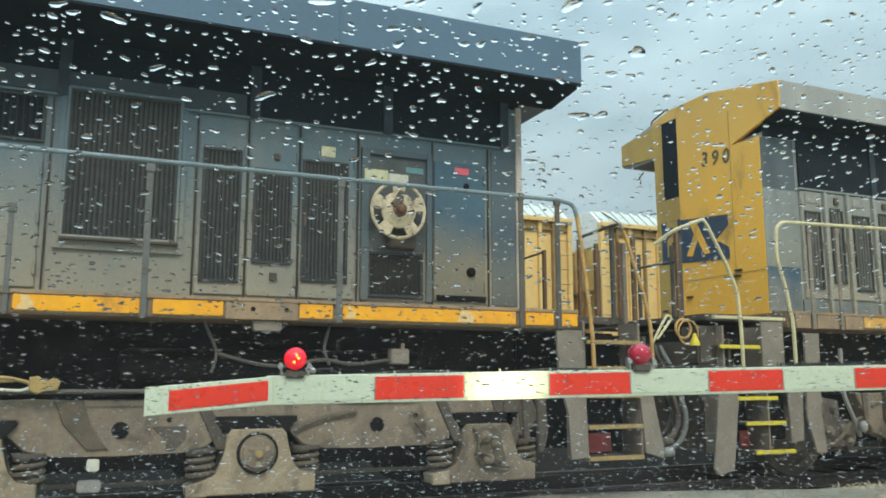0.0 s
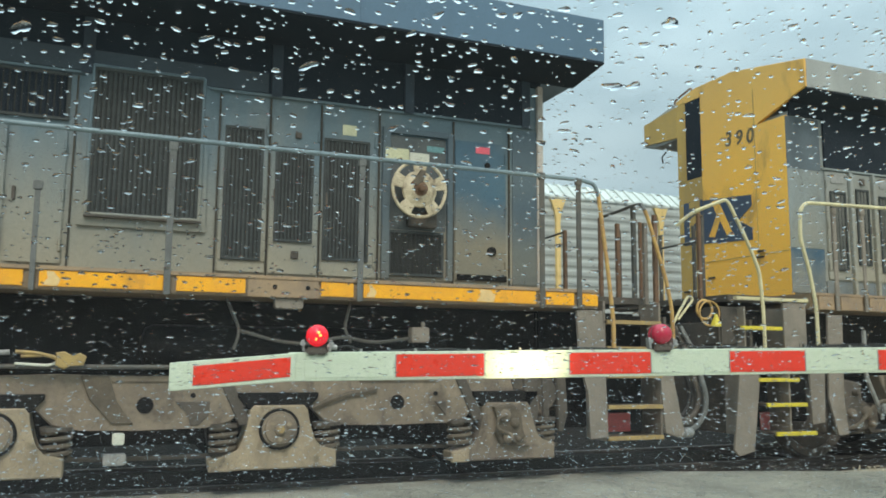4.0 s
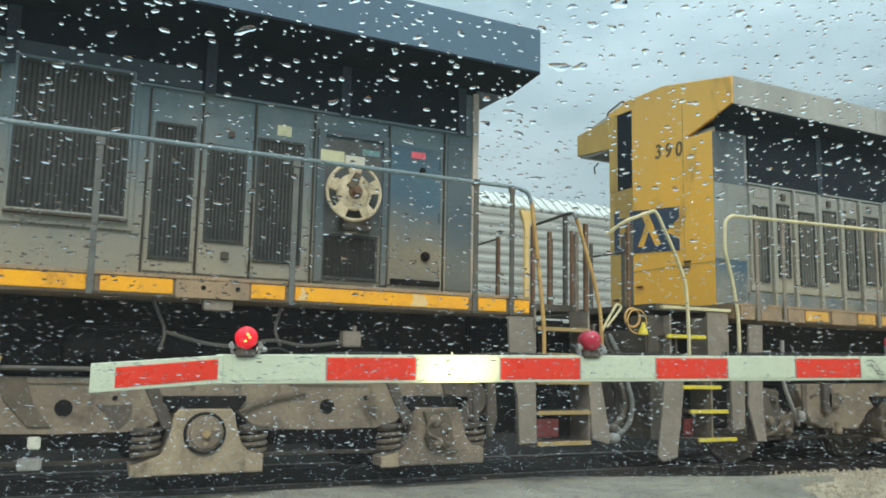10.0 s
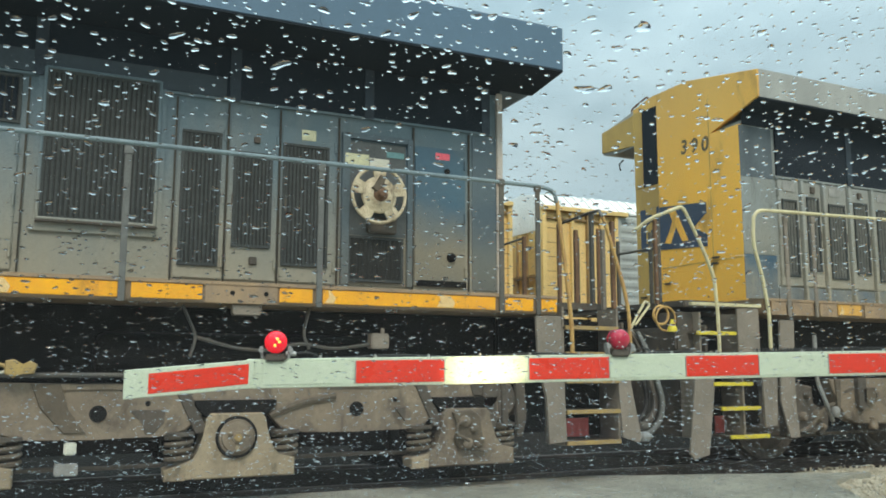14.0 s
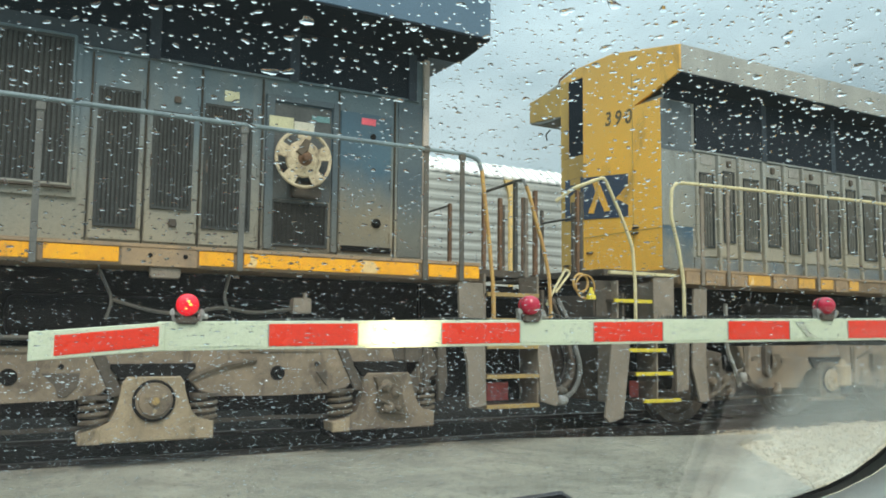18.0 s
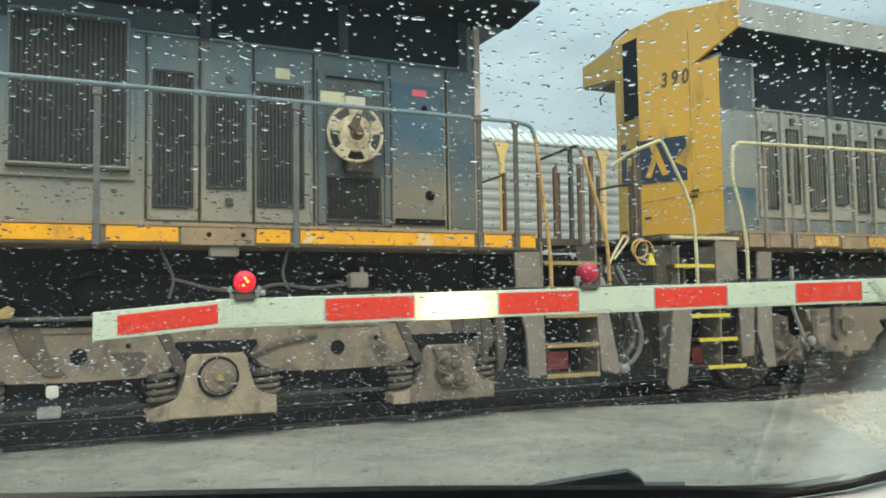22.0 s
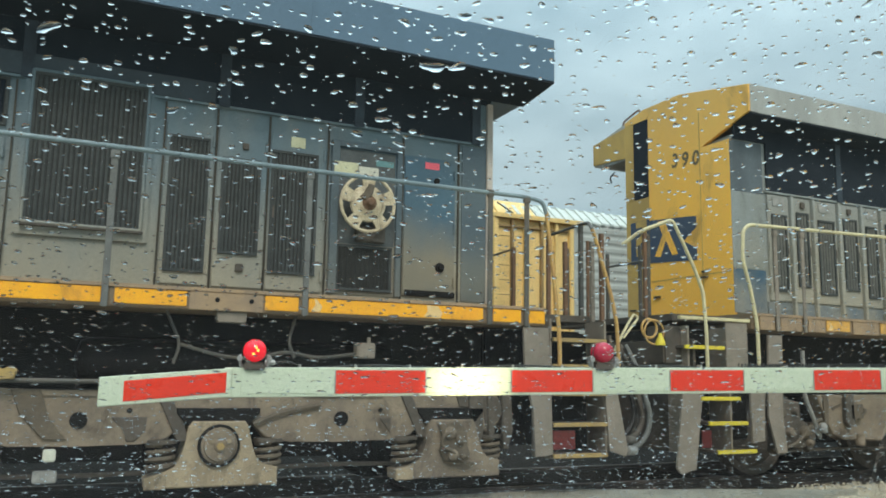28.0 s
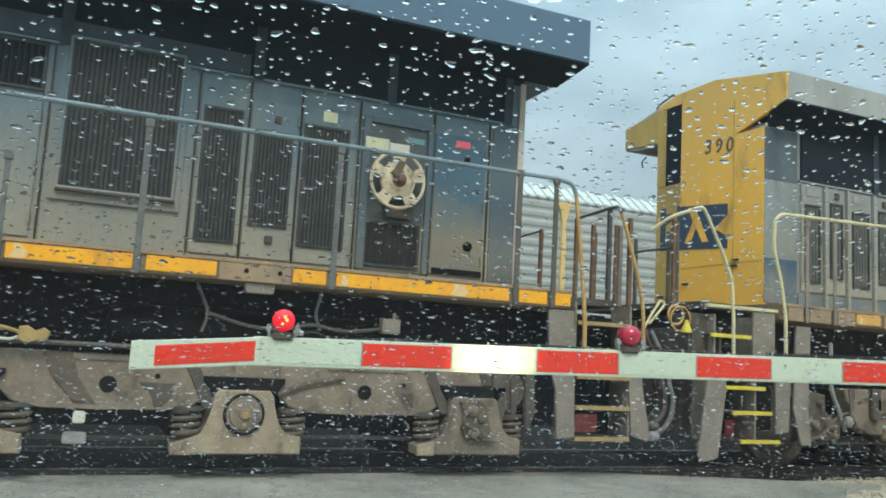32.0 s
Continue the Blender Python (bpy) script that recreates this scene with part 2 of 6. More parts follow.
# Serves oily steel and the blackness of shaded gaps and voids alike.
M_BLACK = mat("oily_and_shaded_steel", (0.008, 0.008, 0.009), (0.018, 0.017, 0.015), 0.7, scale=4, grain=30, bump=0.25, spec=0.12)
M_POST_G = mat("grey_handrail_post", (0.15, 0.155, 0.145), (0.10, 0.102, 0.095), 0.55, scale=5, bump=0.1)
# Serves grimy steel and parts darkened for the shade they stand in.
M_DARK = mat("grimy_and_shaded_steel", (0.07, 0.062, 0.052), (0.12, 0.10, 0.08), 0.65, scale=4, grain=30, bump=0.25, spec=0.25)
M_PLATE = mat("step_side_plate", (0.265, 0.225, 0.18), (0.17, 0.147, 0.118), 0.65, scale=3, bump=0.12)
M_TREAD_D = mat("dull_yellow_tread", (0.42, 0.29, 0.10), (0.28, 0.20, 0.10), 0.6, scale=9, bump=0.15)
M_TREAD_B = mat("bright_yellow_tread", (0.72, 0.60, 0.04), (0.55, 0.43, 0.06), 0.5, scale=9, bump=0.1)
M_CREAM = mat("cream_wheel_paint", (0.68, 0.60, 0.42), (0.42, 0.34, 0.22), 0.55, scale=9, bump=0.15, soot=(0.10, 0.065, 0.04), soot_scale=6.5, soot_at=0.47)
M_TAG_Y = mat("pale_yellow_label", (0.62, 0.62, 0.40), (0.5, 0.5, 0.33), 0.4, scale=12, bump=0.02)
M_TAG_W = mat("off_white_label", (0.66, 0.66, 0.55), (0.55, 0.55, 0.46), 0.4, scale=12, bump=0.02)
M_TAG_R = mat("red_label", (0.85, 0.15, 0.19), (0.72, 0.11, 0.15), 0.4, scale=12, bump=0.02)
M_TAG_T = mat("teal_label", (0.16, 0.33, 0.33), (0.12, 0.26, 0.27), 0.4, scale=12, bump=0.02)
M_INK = mat("black_marking", (0.03, 0.028, 0.022), (0.06, 0.05, 0.03), 0.5, scale=10, bump=0.03)
M_INK_W = mat("worn_black_marking", (0.075, 0.06, 0.035), (0.20, 0.14, 0.06), 0.5, scale=9, bump=0.03)
M_NAVY = mat("worn_navy_marking", (0.022, 0.05, 0.105), (0.05, 0.07, 0.10), 0.5, scale=5, bump=0.05)
M_WHITE_G = mat("white_reflective_sheet", (0.58, 0.65, 0.50), (0.51, 0.58, 0.45), 0.3, scale=6, bump=0.02, amount=0.7)
M_RED_G = mat("red_reflective_sheet", (0.80, 0.048, 0.022), (0.72, 0.042, 0.022), 0.3, scale=6, bump=0.02, amount=0.7)
M_ALU = mat("dull_aluminium", (0.42, 0.42, 0.40), (0.3, 0.3, 0.29), 0.4, 0.6, scale=10, bump=0.05)
M_RUBBER = mat("black_rubber", (0.016, 0.016, 0.016), (0.03, 0.029, 0.027), 0.6, scale=9, bump=0.1)
M_HOSE = mat("grey_air_hose", (0.34, 0.335, 0.31), (0.2, 0.2, 0.185), 0.5, scale=9, bump=0.1)
M_LENS = glow("red_lamp_lens", (0.40, 0.02, 0.05), (1.0, 0.02, 0.05), 0.06)
M_LENS_HOT = glow("lit_red_lamp_lens", (0.62, 0.01, 0.025), (1.0, 0.012, 0.03), 0.55)
M_LED = glow("lamp_filament", (1.0, 0.4, 0.1), (1.0, 0.33, 0.06), 2.6)
M_GALV = mat("galvanised_side_sheet", (0.46, 0.48, 0.44), (0.36, 0.375, 0.345), 0.55, 0.1, scale=1.2, streak=3, bump=0.05)
M_GALV_W = mat("white_roof_sheet", (0.90, 0.90, 0.87), (0.70, 0.71, 0.68), 0.5, scale=1.0, bump=0.04)
M_GALV_R = mat("pale_ribbed_roof", (0.60, 0.64, 0.60), (0.50, 0.54, 0.51), 0.45, 0.1, scale=1.2, bump=0.04)
M_CARY = mat("railcar_yellow_paint", (0.88, 0.62, 0.25), (0.72, 0.50, 0.19), 0.5, scale=1.5, streak=3, bump=0.05)
M_SHIELD_B = mat("shield_blue", (0.02, 0.05, 0.34), (0.03, 0.06, 0.28), 0.4, scale=6, bump=0.02)
M_SHIELD_W = mat("shield_white", (0.72, 0.70, 0.66), (0.6, 0.58, 0.55), 0.4, scale=6, bump=0.02)
M_SHIELD_R = mat("shield_red", (0.42, 0.05, 0.08), (0.36, 0.05, 0.07), 0.4, scale=6, bump=0.02)
M_ROAD = mat("wet_asphalt", (0.45, 0.435, 0.36), (0.20, 0.197, 0.165), 0.45, scale=1.1, grain=90, bump=0.55, amount=0.62, spec=0.45, soot=(0.10, 0.098, 0.082), soot_scale=5.0, soot_at=0.52, speck=1.0)
M_BALLAST = mat("tan_gravel_ground", (0.62, 0.55, 0.41), (0.40, 0.35, 0.26), 0.85, scale=3.0, grain=24, bump=1.0, soot=(0.26, 0.225, 0.165), soot_scale=5, soot_at=0.50, speck=0.9)
M_STONE = mat("pale_crushed_stone", (0.60, 0.53, 0.40), (0.33, 0.29, 0.22), 0.8, scale=9, grain=60, bump=0.4)
# Near-black earth: oil, and the shade below the locomotives in its colour.
M_EARTH = mat("oily_shaded_earth", (0.008, 0.0075, 0.007), (0.016, 0.0145, 0.013), 0.95, scale=1.5, grain=25, bump=0.7, spec=0.05)
M_GRIT_W = mat("white_grit", (0.80, 0.78, 0.70), (0.6, 0.58, 0.5), 0.7, scale=20, bump=0.2)
M_GRIT_D = mat("dark_grit", (0.07, 0.065, 0.055), (0.04, 0.038, 0.033), 0.7, scale=20, bump=0.2)
M_GROUND = mat("damp_brown_ground", (0.20, 0.17, 0.125), (0.13, 0.115, 0.085), 0.9, scale=0.6, grain=20, bump=0.8)
M_STEEL = mat("worn_rail_steel", (0.10, 0.085, 0.075), (0.06, 0.048, 0.04), 0.55, 0.3, scale=6, bump=0.1)
M_TIE = mat("creosote_tie", (0.06, 0.048, 0.038), (0.1, 0.085, 0.07), 0.85, scale=4, bump=0.4)
M_TRIM = mat("pale_grey_trim", (0.80, 0.81, 0.79), (0.77, 0.78, 0.76), 0.75, scale=8, grain=400, bump=0.15)
M_DASH = mat("slate_dashboard", (0.10, 0.105, 0.115), (0.085, 0.09, 0.098), 0.8, scale=8, grain=300, bump=0.25, spec=0.2)
M_FRIT = mat("black_ceramic_edge", (0.006, 0.006, 0.006), (0.009, 0.009, 0.009), 0.4, scale=8, bump=0.02, spec=0.2)
M_BODY = mat("dark_grey_car_paint", (0.05, 0.053, 0.057), (0.042, 0.045, 0.049), 0.3, 0.3, scale=3, grain=300, bump=0.02)
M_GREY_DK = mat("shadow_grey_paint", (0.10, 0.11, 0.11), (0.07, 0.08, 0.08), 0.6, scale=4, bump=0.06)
M_TRIM_D = mat("worn_pale_strip", (0.52, 0.47, 0.42), (0.36, 0.32, 0.28), 0.6, scale=5, streak=4, bump=0.08)
M_TAG_RD = mat("faded_red_plate", (0.85, 0.15, 0.14), (0.62, 0.13, 0.11), 0.5, scale=14, bump=0.03)
M_YELLOW_D = mat("grimy_yellow_paint", (0.56, 0.36, 0.09), (0.36, 0.235, 0.075), 0.55, scale=3, streak=4, bump=0.08)
M_BLUE_R = mat("chalky_blue_paint", (0.06, 0.12, 0.175), (0.09, 0.13, 0.155), 0.55, scale=3, bump=0.06, dust=DUST, dust_z=(1.2, 2.6))
M_CARY_D = mat("dirty_and_shaded_yellow", (0.36, 0.23, 0.09), (0.22, 0.15, 0.07), 0.6, scale=3, bump=0.06)
M_UPPER = mat("shaded_slate_panel", (0.046, 0.066, 0.08), (0.033, 0.046, 0.056), 0.6, scale=2, streak=3, bump=0.06)
M_UPPER_R = mat("shaded_slate_corner", (0.10, 0.125, 0.14), (0.06, 0.075, 0.085), 0.55, scale=3, streak=3, bump=0.06)
M_TRUCK_D = mat("oily_shaded_casting", (0.15, 0.12, 0.085), (0.09, 0.075, 0.058), 0.7, scale=5, grain=35, bump=0.3, spec=0.25)
M_RIB = mat("dark_blue_rib", (0.03, 0.048, 0.066), (0.02, 0.03, 0.04), 0.6, scale=4, bump=0.06)
M_GLASS = bpy.data.materials.new("windscreen_glass")
M_GLASS.use_nodes = True
gn, gl = M_GLASS.node_tree.nodes, M_GLASS.node_tree.links
gn.clear()
g_out, g_tr, g_gl, g_mx, g_fr = gn.new("ShaderNodeOutputMaterial"), gn.new("ShaderNodeBsdfTransparent"), gn.new("ShaderNodeBsdfGlossy"), gn.new("ShaderNodeMixShader"), gn.new("ShaderNodeLayerWeight")
g_gl.inputs["Roughness"].default_value = 0.0
g_pw, g_ma = gn.new("ShaderNodeMath"), gn.new("ShaderNodeMath")
g_pw.operation, g_ma.operation = "POWER", "MULTIPLY_ADD"
g_pw.inputs[1].default_value, g_ma.inputs[1].default_value, g_ma.inputs[2].default_value = 5.0, 0.9, 0.025
gl.new(g_fr.outputs["Facing"], g_pw.inputs[0])
gl.new(g_pw.outputs["Value"], g_ma.inputs[0])
gl.new(g_ma.outputs["Value"], g_mx.inputs["Fac"])
gl.new(g_tr.outputs["BSDF"], g_mx.inputs[1])
gl.new(g_gl.outputs["BSDF"], g_mx.inputs[2])
gl.new(g_mx.outputs["Shader"], g_out.inputs["Surface"])
M_WATER = glass("rain_water", 1.33)

# ---- mesh helpers ----
ORIGIN = {}


def thing(name, origin, label, category, group="", kind="", turn=0.0):
    root = new(name)
    root.empty_display_size = 0.3
    root.matrix_world = pose(*origin, 0, 0, turn)
    ORIGIN[root] = Vector(origin) if not turn else Vector((0, 0, 0))
    return tagged(root, label, category, group, kind)


def root_of(ob):
    while ob.parent:
        ob = ob.parent
    return ob


def part(name, bm, material, parent, label="", smooth=False):
    """Links a bmesh as one mesh object under a thing or a part."""
    me = bpy.data.meshes.new(name)
    if parent is not None:
        bm.transform(Matrix.Translation(-ORIGIN.get(root_of(parent), Vector((0, 0, 0)))))
    bmesh.ops.recalc_face_normals(bm, faces=bm.faces)
    if smooth:
        for f in bm.faces:
            f.smooth = True
        for e in bm.edges:
            if len(e.link_faces) == 2 and e.calc_face_angle() > 0.7:
                e.smooth = False
    bm.to_mesh(me)
    bm.free()
    me.materials.append(material)
    ob = new(name, me)
    if parent is not None:
        ob.parent = parent
    if label:
        ob["label"] = label
    return ob


def box(x0, x1, y0, y1, z0, z1, bevel=0.0, bm=None):
    bm = bm or bmesh.new()
    x0, x1 = min(x0, x1), max(x0, x1)
    vs = [bm.verts.new(c) for c in ((x0, y0, z0), (x1, y0, z0), (x1, y1, z0), (x0, y1, z0), (x0, y0, z1), (x1, y0, z1), (x1, y1, z1), (x0, y1, z1))]
    fs = [bm.faces.new([vs[i] for i in q]) for q in ((0, 3, 2, 1), (4, 5, 6, 7), (0, 1, 5, 4), (1, 2, 6, 5), (2, 3, 7, 6), (3, 0, 4, 7))]
    if bevel:
        bmesh.ops.bevel(bm, geom=list({e for f in fs for e in f.edges}), offset=bevel, segments=2, affect="EDGES")
    return bm


def prism(poly, axis, a, b, bm=None, bevel=0.0):
    """A polygon, given in the two other axes in order, drawn out along an axis from a to b."""
    bm = bm or bmesh.new()
    k = "xyz".index(axis)

    def at(p, q):
        c = list(p)
        c.insert(k, q)
        return bm.verts.new(c)
    va, vb = [at(p, a) for p in poly], [at(p, b) for p in poly]
    fs = [bm.faces.new(va), bm.faces.new(vb[::-1])]
    for i in range(len(poly)):
        j = (i + 1) % len(poly)
        fs.append(bm.faces.new((va[i], vb[i], vb[j], va[j])))
    if bevel:
        bmesh.ops.bevel(bm, geom=list({e for f in fs[:2] for e in f.edges}), offset=bevel, segments=1, affect="EDGES")
    return bm


def tube(pts, r, seg=8, bm=None):
    """A round bar through points."""
    bm = bm or bmesh.new()
    pts = [Vector(p) for p in pts]
    rings, side = [], None
    for i, p in enumerate(pts):
        d = (pts[min(i + 1, len(pts) - 1)] - pts[max(i - 1, 0)]).normalized()
        side = d.orthogonal() if side is None else side - d * side.dot(d)
        side.normalize()
        up = d.cross(side)
        rings.append([bm.verts.new(p + (side * math.cos(q) + up * math.sin(q)) * r) for q in (2 * math.pi * k / seg for k in range(seg))])
    for a, b in zip(rings, rings[1:]):
        for k in range(seg):
            bm.faces.new((a[k], a[(k + 1) % seg], b[(k + 1) % seg], b[k]))
    bm.faces.new(rings[0][::-1])
    bm.faces.new(rings[-1])
    return bm


def bend(pts, radius=0.08, n=5):
    """Rounds the corners of a line of points."""
    pts = [Vector(p) for p in pts]
    out = [pts[0]]
    for a, p, b in zip(pts, pts[1:], pts[2:]):
        u, v = (a - p), (b - p)
        q = min(radius, u.length * 0.45, v.length * 0.45)
        s, e = p + u.normalized() * q, p + v.normalized() * q
        for k in range(n + 1):
            t = k / n
            out.append(s * (1 - t) ** 2 + p * 2 * t * (1 - t) + e * t * t)
    return out + [pts[-1]]


def disc(c, axis, r, depth, seg=24, bm=None, r2=None):
    bm = bm or bmesh.new()
    k = "xyz".index(axis)
    i, j = [q for q in range(3) if q != k]
    rings = []
    for d, rad in ((0, r), (depth, r2 or r)):
        ring = []
        for s in range(seg):
            a = 2 * math.pi * s / seg
            v = list(c)
            v[k] += d
            v[i] += rad * math.cos(a)
            v[j] += rad * math.sin(a)
            ring.append(bm.verts.new(v))
        rings.append(ring)
    for s in range(seg):
        bm.faces.new((rings[0][s], rings[0][(s + 1) % seg], rings[1][(s + 1) % seg], rings[1][s]))
    bm.faces.new(rings[0][::-1])
    bm.faces.new(rings[1])
    return bm


def lathe(profile, c, axis, seg=28, bm=None):
    """A turned body: pairs of (distance along axis, radius)."""
    bm = bm or bmesh.new()
    k = "xyz".index(axis)
    i, j = [q for q in range(3) if q != k]
    rings = []
    for d, rad in profile:
        ring = []
        for s in range(seg):
            a = 2 * math.pi * s / seg
            v = list(c)
            v[k] += d
            v[i] += rad * math.cos(a)
            v[j] += rad * math.sin(a)
            ring.append(bm.verts.new(v))
        rings.append(ring)
    for a, b in zip(rings, rings[1:]):
        for s in range(seg):
            bm.faces.new((a[s], a[(s + 1) % seg], b[(s + 1) % seg], b[s]))
    bm.faces.new(rings[0][::-1])
    bm.faces.new(rings[-1])
    return bm


def ring_bar(c, axis, radius, r, seg=32, bm=None):
    """A round bar bent into a full ring."""
    bm = bm or bmesh.new()
    k = "xyz".index(axis)
    i, j = [q for q in range(3) if q != k]
    rings = []
    for s in range(seg):
        a = 2 * math.pi * s / seg
        ring = []
        for q in range(8):
            b = 2 * math.pi * q / 8
            v = list(c)
            v[k] += r * math.sin(b)
            v[i] += (radius + r * math.cos(b)) * math.cos(a)
            v[j] += (radius + r * math.cos(b)) * math.sin(a)
            ring.append(bm.verts.new(v))
        rings.append(ring)
    for s in range(seg):
        a, b = rings[s], rings[(s + 1) % seg]
        for q in range(8):
            bm.faces.new((a[q], b[q], b[(q + 1) % 8], a[(q + 1) % 8]))
    return bm


def lettering(text, size, m, material, parent, name="lettering", depth=0.002, spacing=1.0, bold=0.0):
    """Flat letters of the built-in font, as a mesh; m places them."""
    cu = bpy.data.curves.new(name, "FONT")
    cu.body, cu.size, cu.extrude = text, size, depth
    cu.align_x = "CENTER"
    cu.space_character, cu.offset = spacing, bold
    ob = bpy.data.objects.new(name, cu)
    scene.collection.objects.link(ob)
    me = bpy.data.meshes.new_from_object(ob.evaluated_get(bpy.context.evaluated_depsgraph_get()))
    bpy.data.objects.remove(ob)
    me.transform(m)
    me.transform(Matrix.Translation(-ORIGIN.get(root_of(parent), Vector((0, 0, 0)))))
    me.materials.append(material)
    o = new(name, me)
    o.parent = parent
    return o

# ---- the ground ----
YS, YC, YH = 6.97, 8.52, 7.65        # locomotive side, track centre, hood side
YHR = 7.31                           # hood side of the second locomotive
YF = 19.95                           # centre of the far track

bm = bmesh.new()
vs = [bm.verts.new(c) for c in ((-900, -900, -0.16), (900, -900, -0.16), (900, 900, -0.16), (-900, 900, -0.16))]
bm.faces.new(vs)
ground = part("ground", bm, M_GROUND, None)
tagged(ground, "damp brown bare ground round the railway", "ground", kind="structure")
# Strip blackened where the locomotives shade the ground.
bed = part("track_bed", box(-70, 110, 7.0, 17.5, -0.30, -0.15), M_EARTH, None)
tagged(bed, "oil-soaked bed, the shade under the locomotives painted black", "track bed", kind="structure")



def road_edge(y):
    """Where the asphalt ends towards the gravel."""
    return max(2.7, 7.32 + 0.75 * (y - 6.46))


bm = bmesh.new()
nx, ny = 60, 66
grid = []
for i in range(nx + 1):
    row = []
    for j in range(ny + 1):
        y = -25 + 32.46 * j / ny
        right = road_edge(y)
        x = -14 + (right + 14) * i / nx
        y -= 0.33 * max(0.0, x - 5.0) * max(0.0, y - 6.0) / 1.46
        x += 0.06 * noise.noise(Vector((y * 1.7, 3, 0))) * (i == nx)
        z = -0.004 + 0.006 * noise.noise(Vector((x * 0.8, y * 0.8, 0)))
        row.append(bm.verts.new((x, y, z)))
    grid.append(row)
for i in range(nx):
    for j in range(ny):
        bm.faces.new((grid[i][j], grid[i + 1][j], grid[i + 1][j + 1], grid[i][j + 1]))
edge = [e for e in bm.edges if e.is_boundary]
ext = bmesh.ops.extrude_edge_only(bm, edges=edge)["geom"]
bmesh.ops.translate(bm, verts=[v for v in ext if isinstance(v, bmesh.types.BMVert)], vec=(0, 0, -0.16))
road = part("road", bm, M_ROAD, None, smooth=True)
tagged(road, "worn grey wet asphalt road before the level crossing", "road", kind="structure")

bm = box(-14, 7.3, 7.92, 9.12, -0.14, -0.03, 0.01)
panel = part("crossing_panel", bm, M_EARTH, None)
tagged(panel, "grimy flat crossing panel, shade under the locomotives painted black", "crossing panel", kind="structure")

bm = bmesh.new()
grid = []
for i in range(71):
    row = []
    for j in range(45):
        x = 2.2 + 33 * i / 70
        y = -4 + 11.3 * j / 44
        z = -0.05 + 0.05 * noise.noise(Vector((x * 0.7, y * 0.7, 2))) + 0.02 * noise.noise(Vector((x * 3, y * 3, 5)))
        if y > 7.2:
            z -= 0.05
        edge_x = road_edge(y) - 0.1
        if x < edge_x + 0.4 and y < 7.6:
            z = min(z, -0.03 - 0.1 * max(0.0, edge_x + 0.4 - x))
        if y < 0:
            z -= 0.02
        row.append(bm.verts.new((x, y, max(z, -0.15))))
    grid.append(row)
for i in range(70):
    for j in range(44):
        bm.faces.new((grid[i][j], grid[i + 1][j], grid[i + 1][j + 1], grid[i][j + 1]))
verge = part("gravel_verge", bm, M_BALLAST, None, smooth=True)
tagged(verge, "pale tan gravel verge beside the asphalt road", "gravel", kind="structure")

rng = np.random.default_rng(7)
ICO = [(0, 0, 1), (0.89, 0, 0.45), (0.28, 0.85, 0.45), (-0.72, 0.53, 0.45), (-0.72, -0.53, 0.45), (0.28, -0.85, 0.45),
       (0.72, 0.53, -0.45), (-0.28, 0.85, -0.45), (-0.89, 0, -0.45), (-0.28, -0.85, -0.45), (0.72, -0.53, -0.45), (0, 0, -1)]
ICO_F = [(0, 1, 2), (0, 2, 3), (0, 3, 4), (0, 4, 5), (0, 5, 1), (1, 6, 2), (2, 6, 7), (2, 7, 3), (3, 7, 8), (3, 8, 4), (4, 8, 9), (4, 9, 5), (5, 9, 10),
         (5, 10, 1), (1, 10, 6), (11, 7, 6), (11, 8, 7), (11, 9, 8), (11, 10, 9), (11, 6, 10)]


def rubble(name, places, sizes, material, label, flat=1.0):
    base = np.array(ICO)
    verts, faces = [], []
    for k, (p, s) in enumerate(zip(places, sizes)):
        v = base * (s * rng.uniform(0.6, 1.2, 3) * (1, 1, flat)) * rng.uniform(0.75, 1.15, (12, 1))
        a = rng.uniform(0, 6.28)
        c, q = math.cos(a), math.sin(a)
        v = v @ np.array(((c, q, 0), (-q, c, 0), (0, 0, 1))) + p
        verts.append(v)
        faces += [(a_ + 12 * k, b_ + 12 * k, c_ + 12 * k) for a_, b_, c_ in ICO_F]
    me = bpy.data.meshes.new(name)
    me.from_pydata(np.concatenate(verts).tolist(), [], faces)
    me.materials.append(material)
    return tagged(new(name, me), label, "gravel", kind="stuff")


pl = []
while len(pl) < 13000:
    x, y = rng.uniform(3.6, 17), rng.uniform(1.5, 7.12)
    if x > road_edge(y) + rng.normal(0, 0.12) and (x < 12 or rng.random() < 0.5):
        pl.append((x, y, -0.035 + 0.05 * noise.noise(Vector((x * 0.7, y * 0.7, 2)))))
rubble("crushed_stone", pl, 0.005 + 0.018 * rng.random(len(pl)) ** 2, M_STONE, "loose pale crushed stones scattered beside the road")
for name, count, big, material, label in (("pale_grit", 5200, 0.008, M_GRIT_W, "pale chips of stone scattered on the wet road"), ("dark_grit", 5200, 0.009, M_GRIT_D, "dark chips of stone and grit lying on the wet road")):
    pl = []
    while len(pl) < count:
        x, y = rng.uniform(-2, 7.6), rng.uniform(2.5, 7.6)
        if x < road_edge(y) and rng.random() < 0.30 + 0.70 * (x > road_edge(y) - 1.4 + rng.normal(0, 0.45) and y < 5.6):
            pl.append((x, y, 0.001))
    rubble(name, pl, 0.003 + big * rng.random(count) ** 2.2, material, label, 0.35)

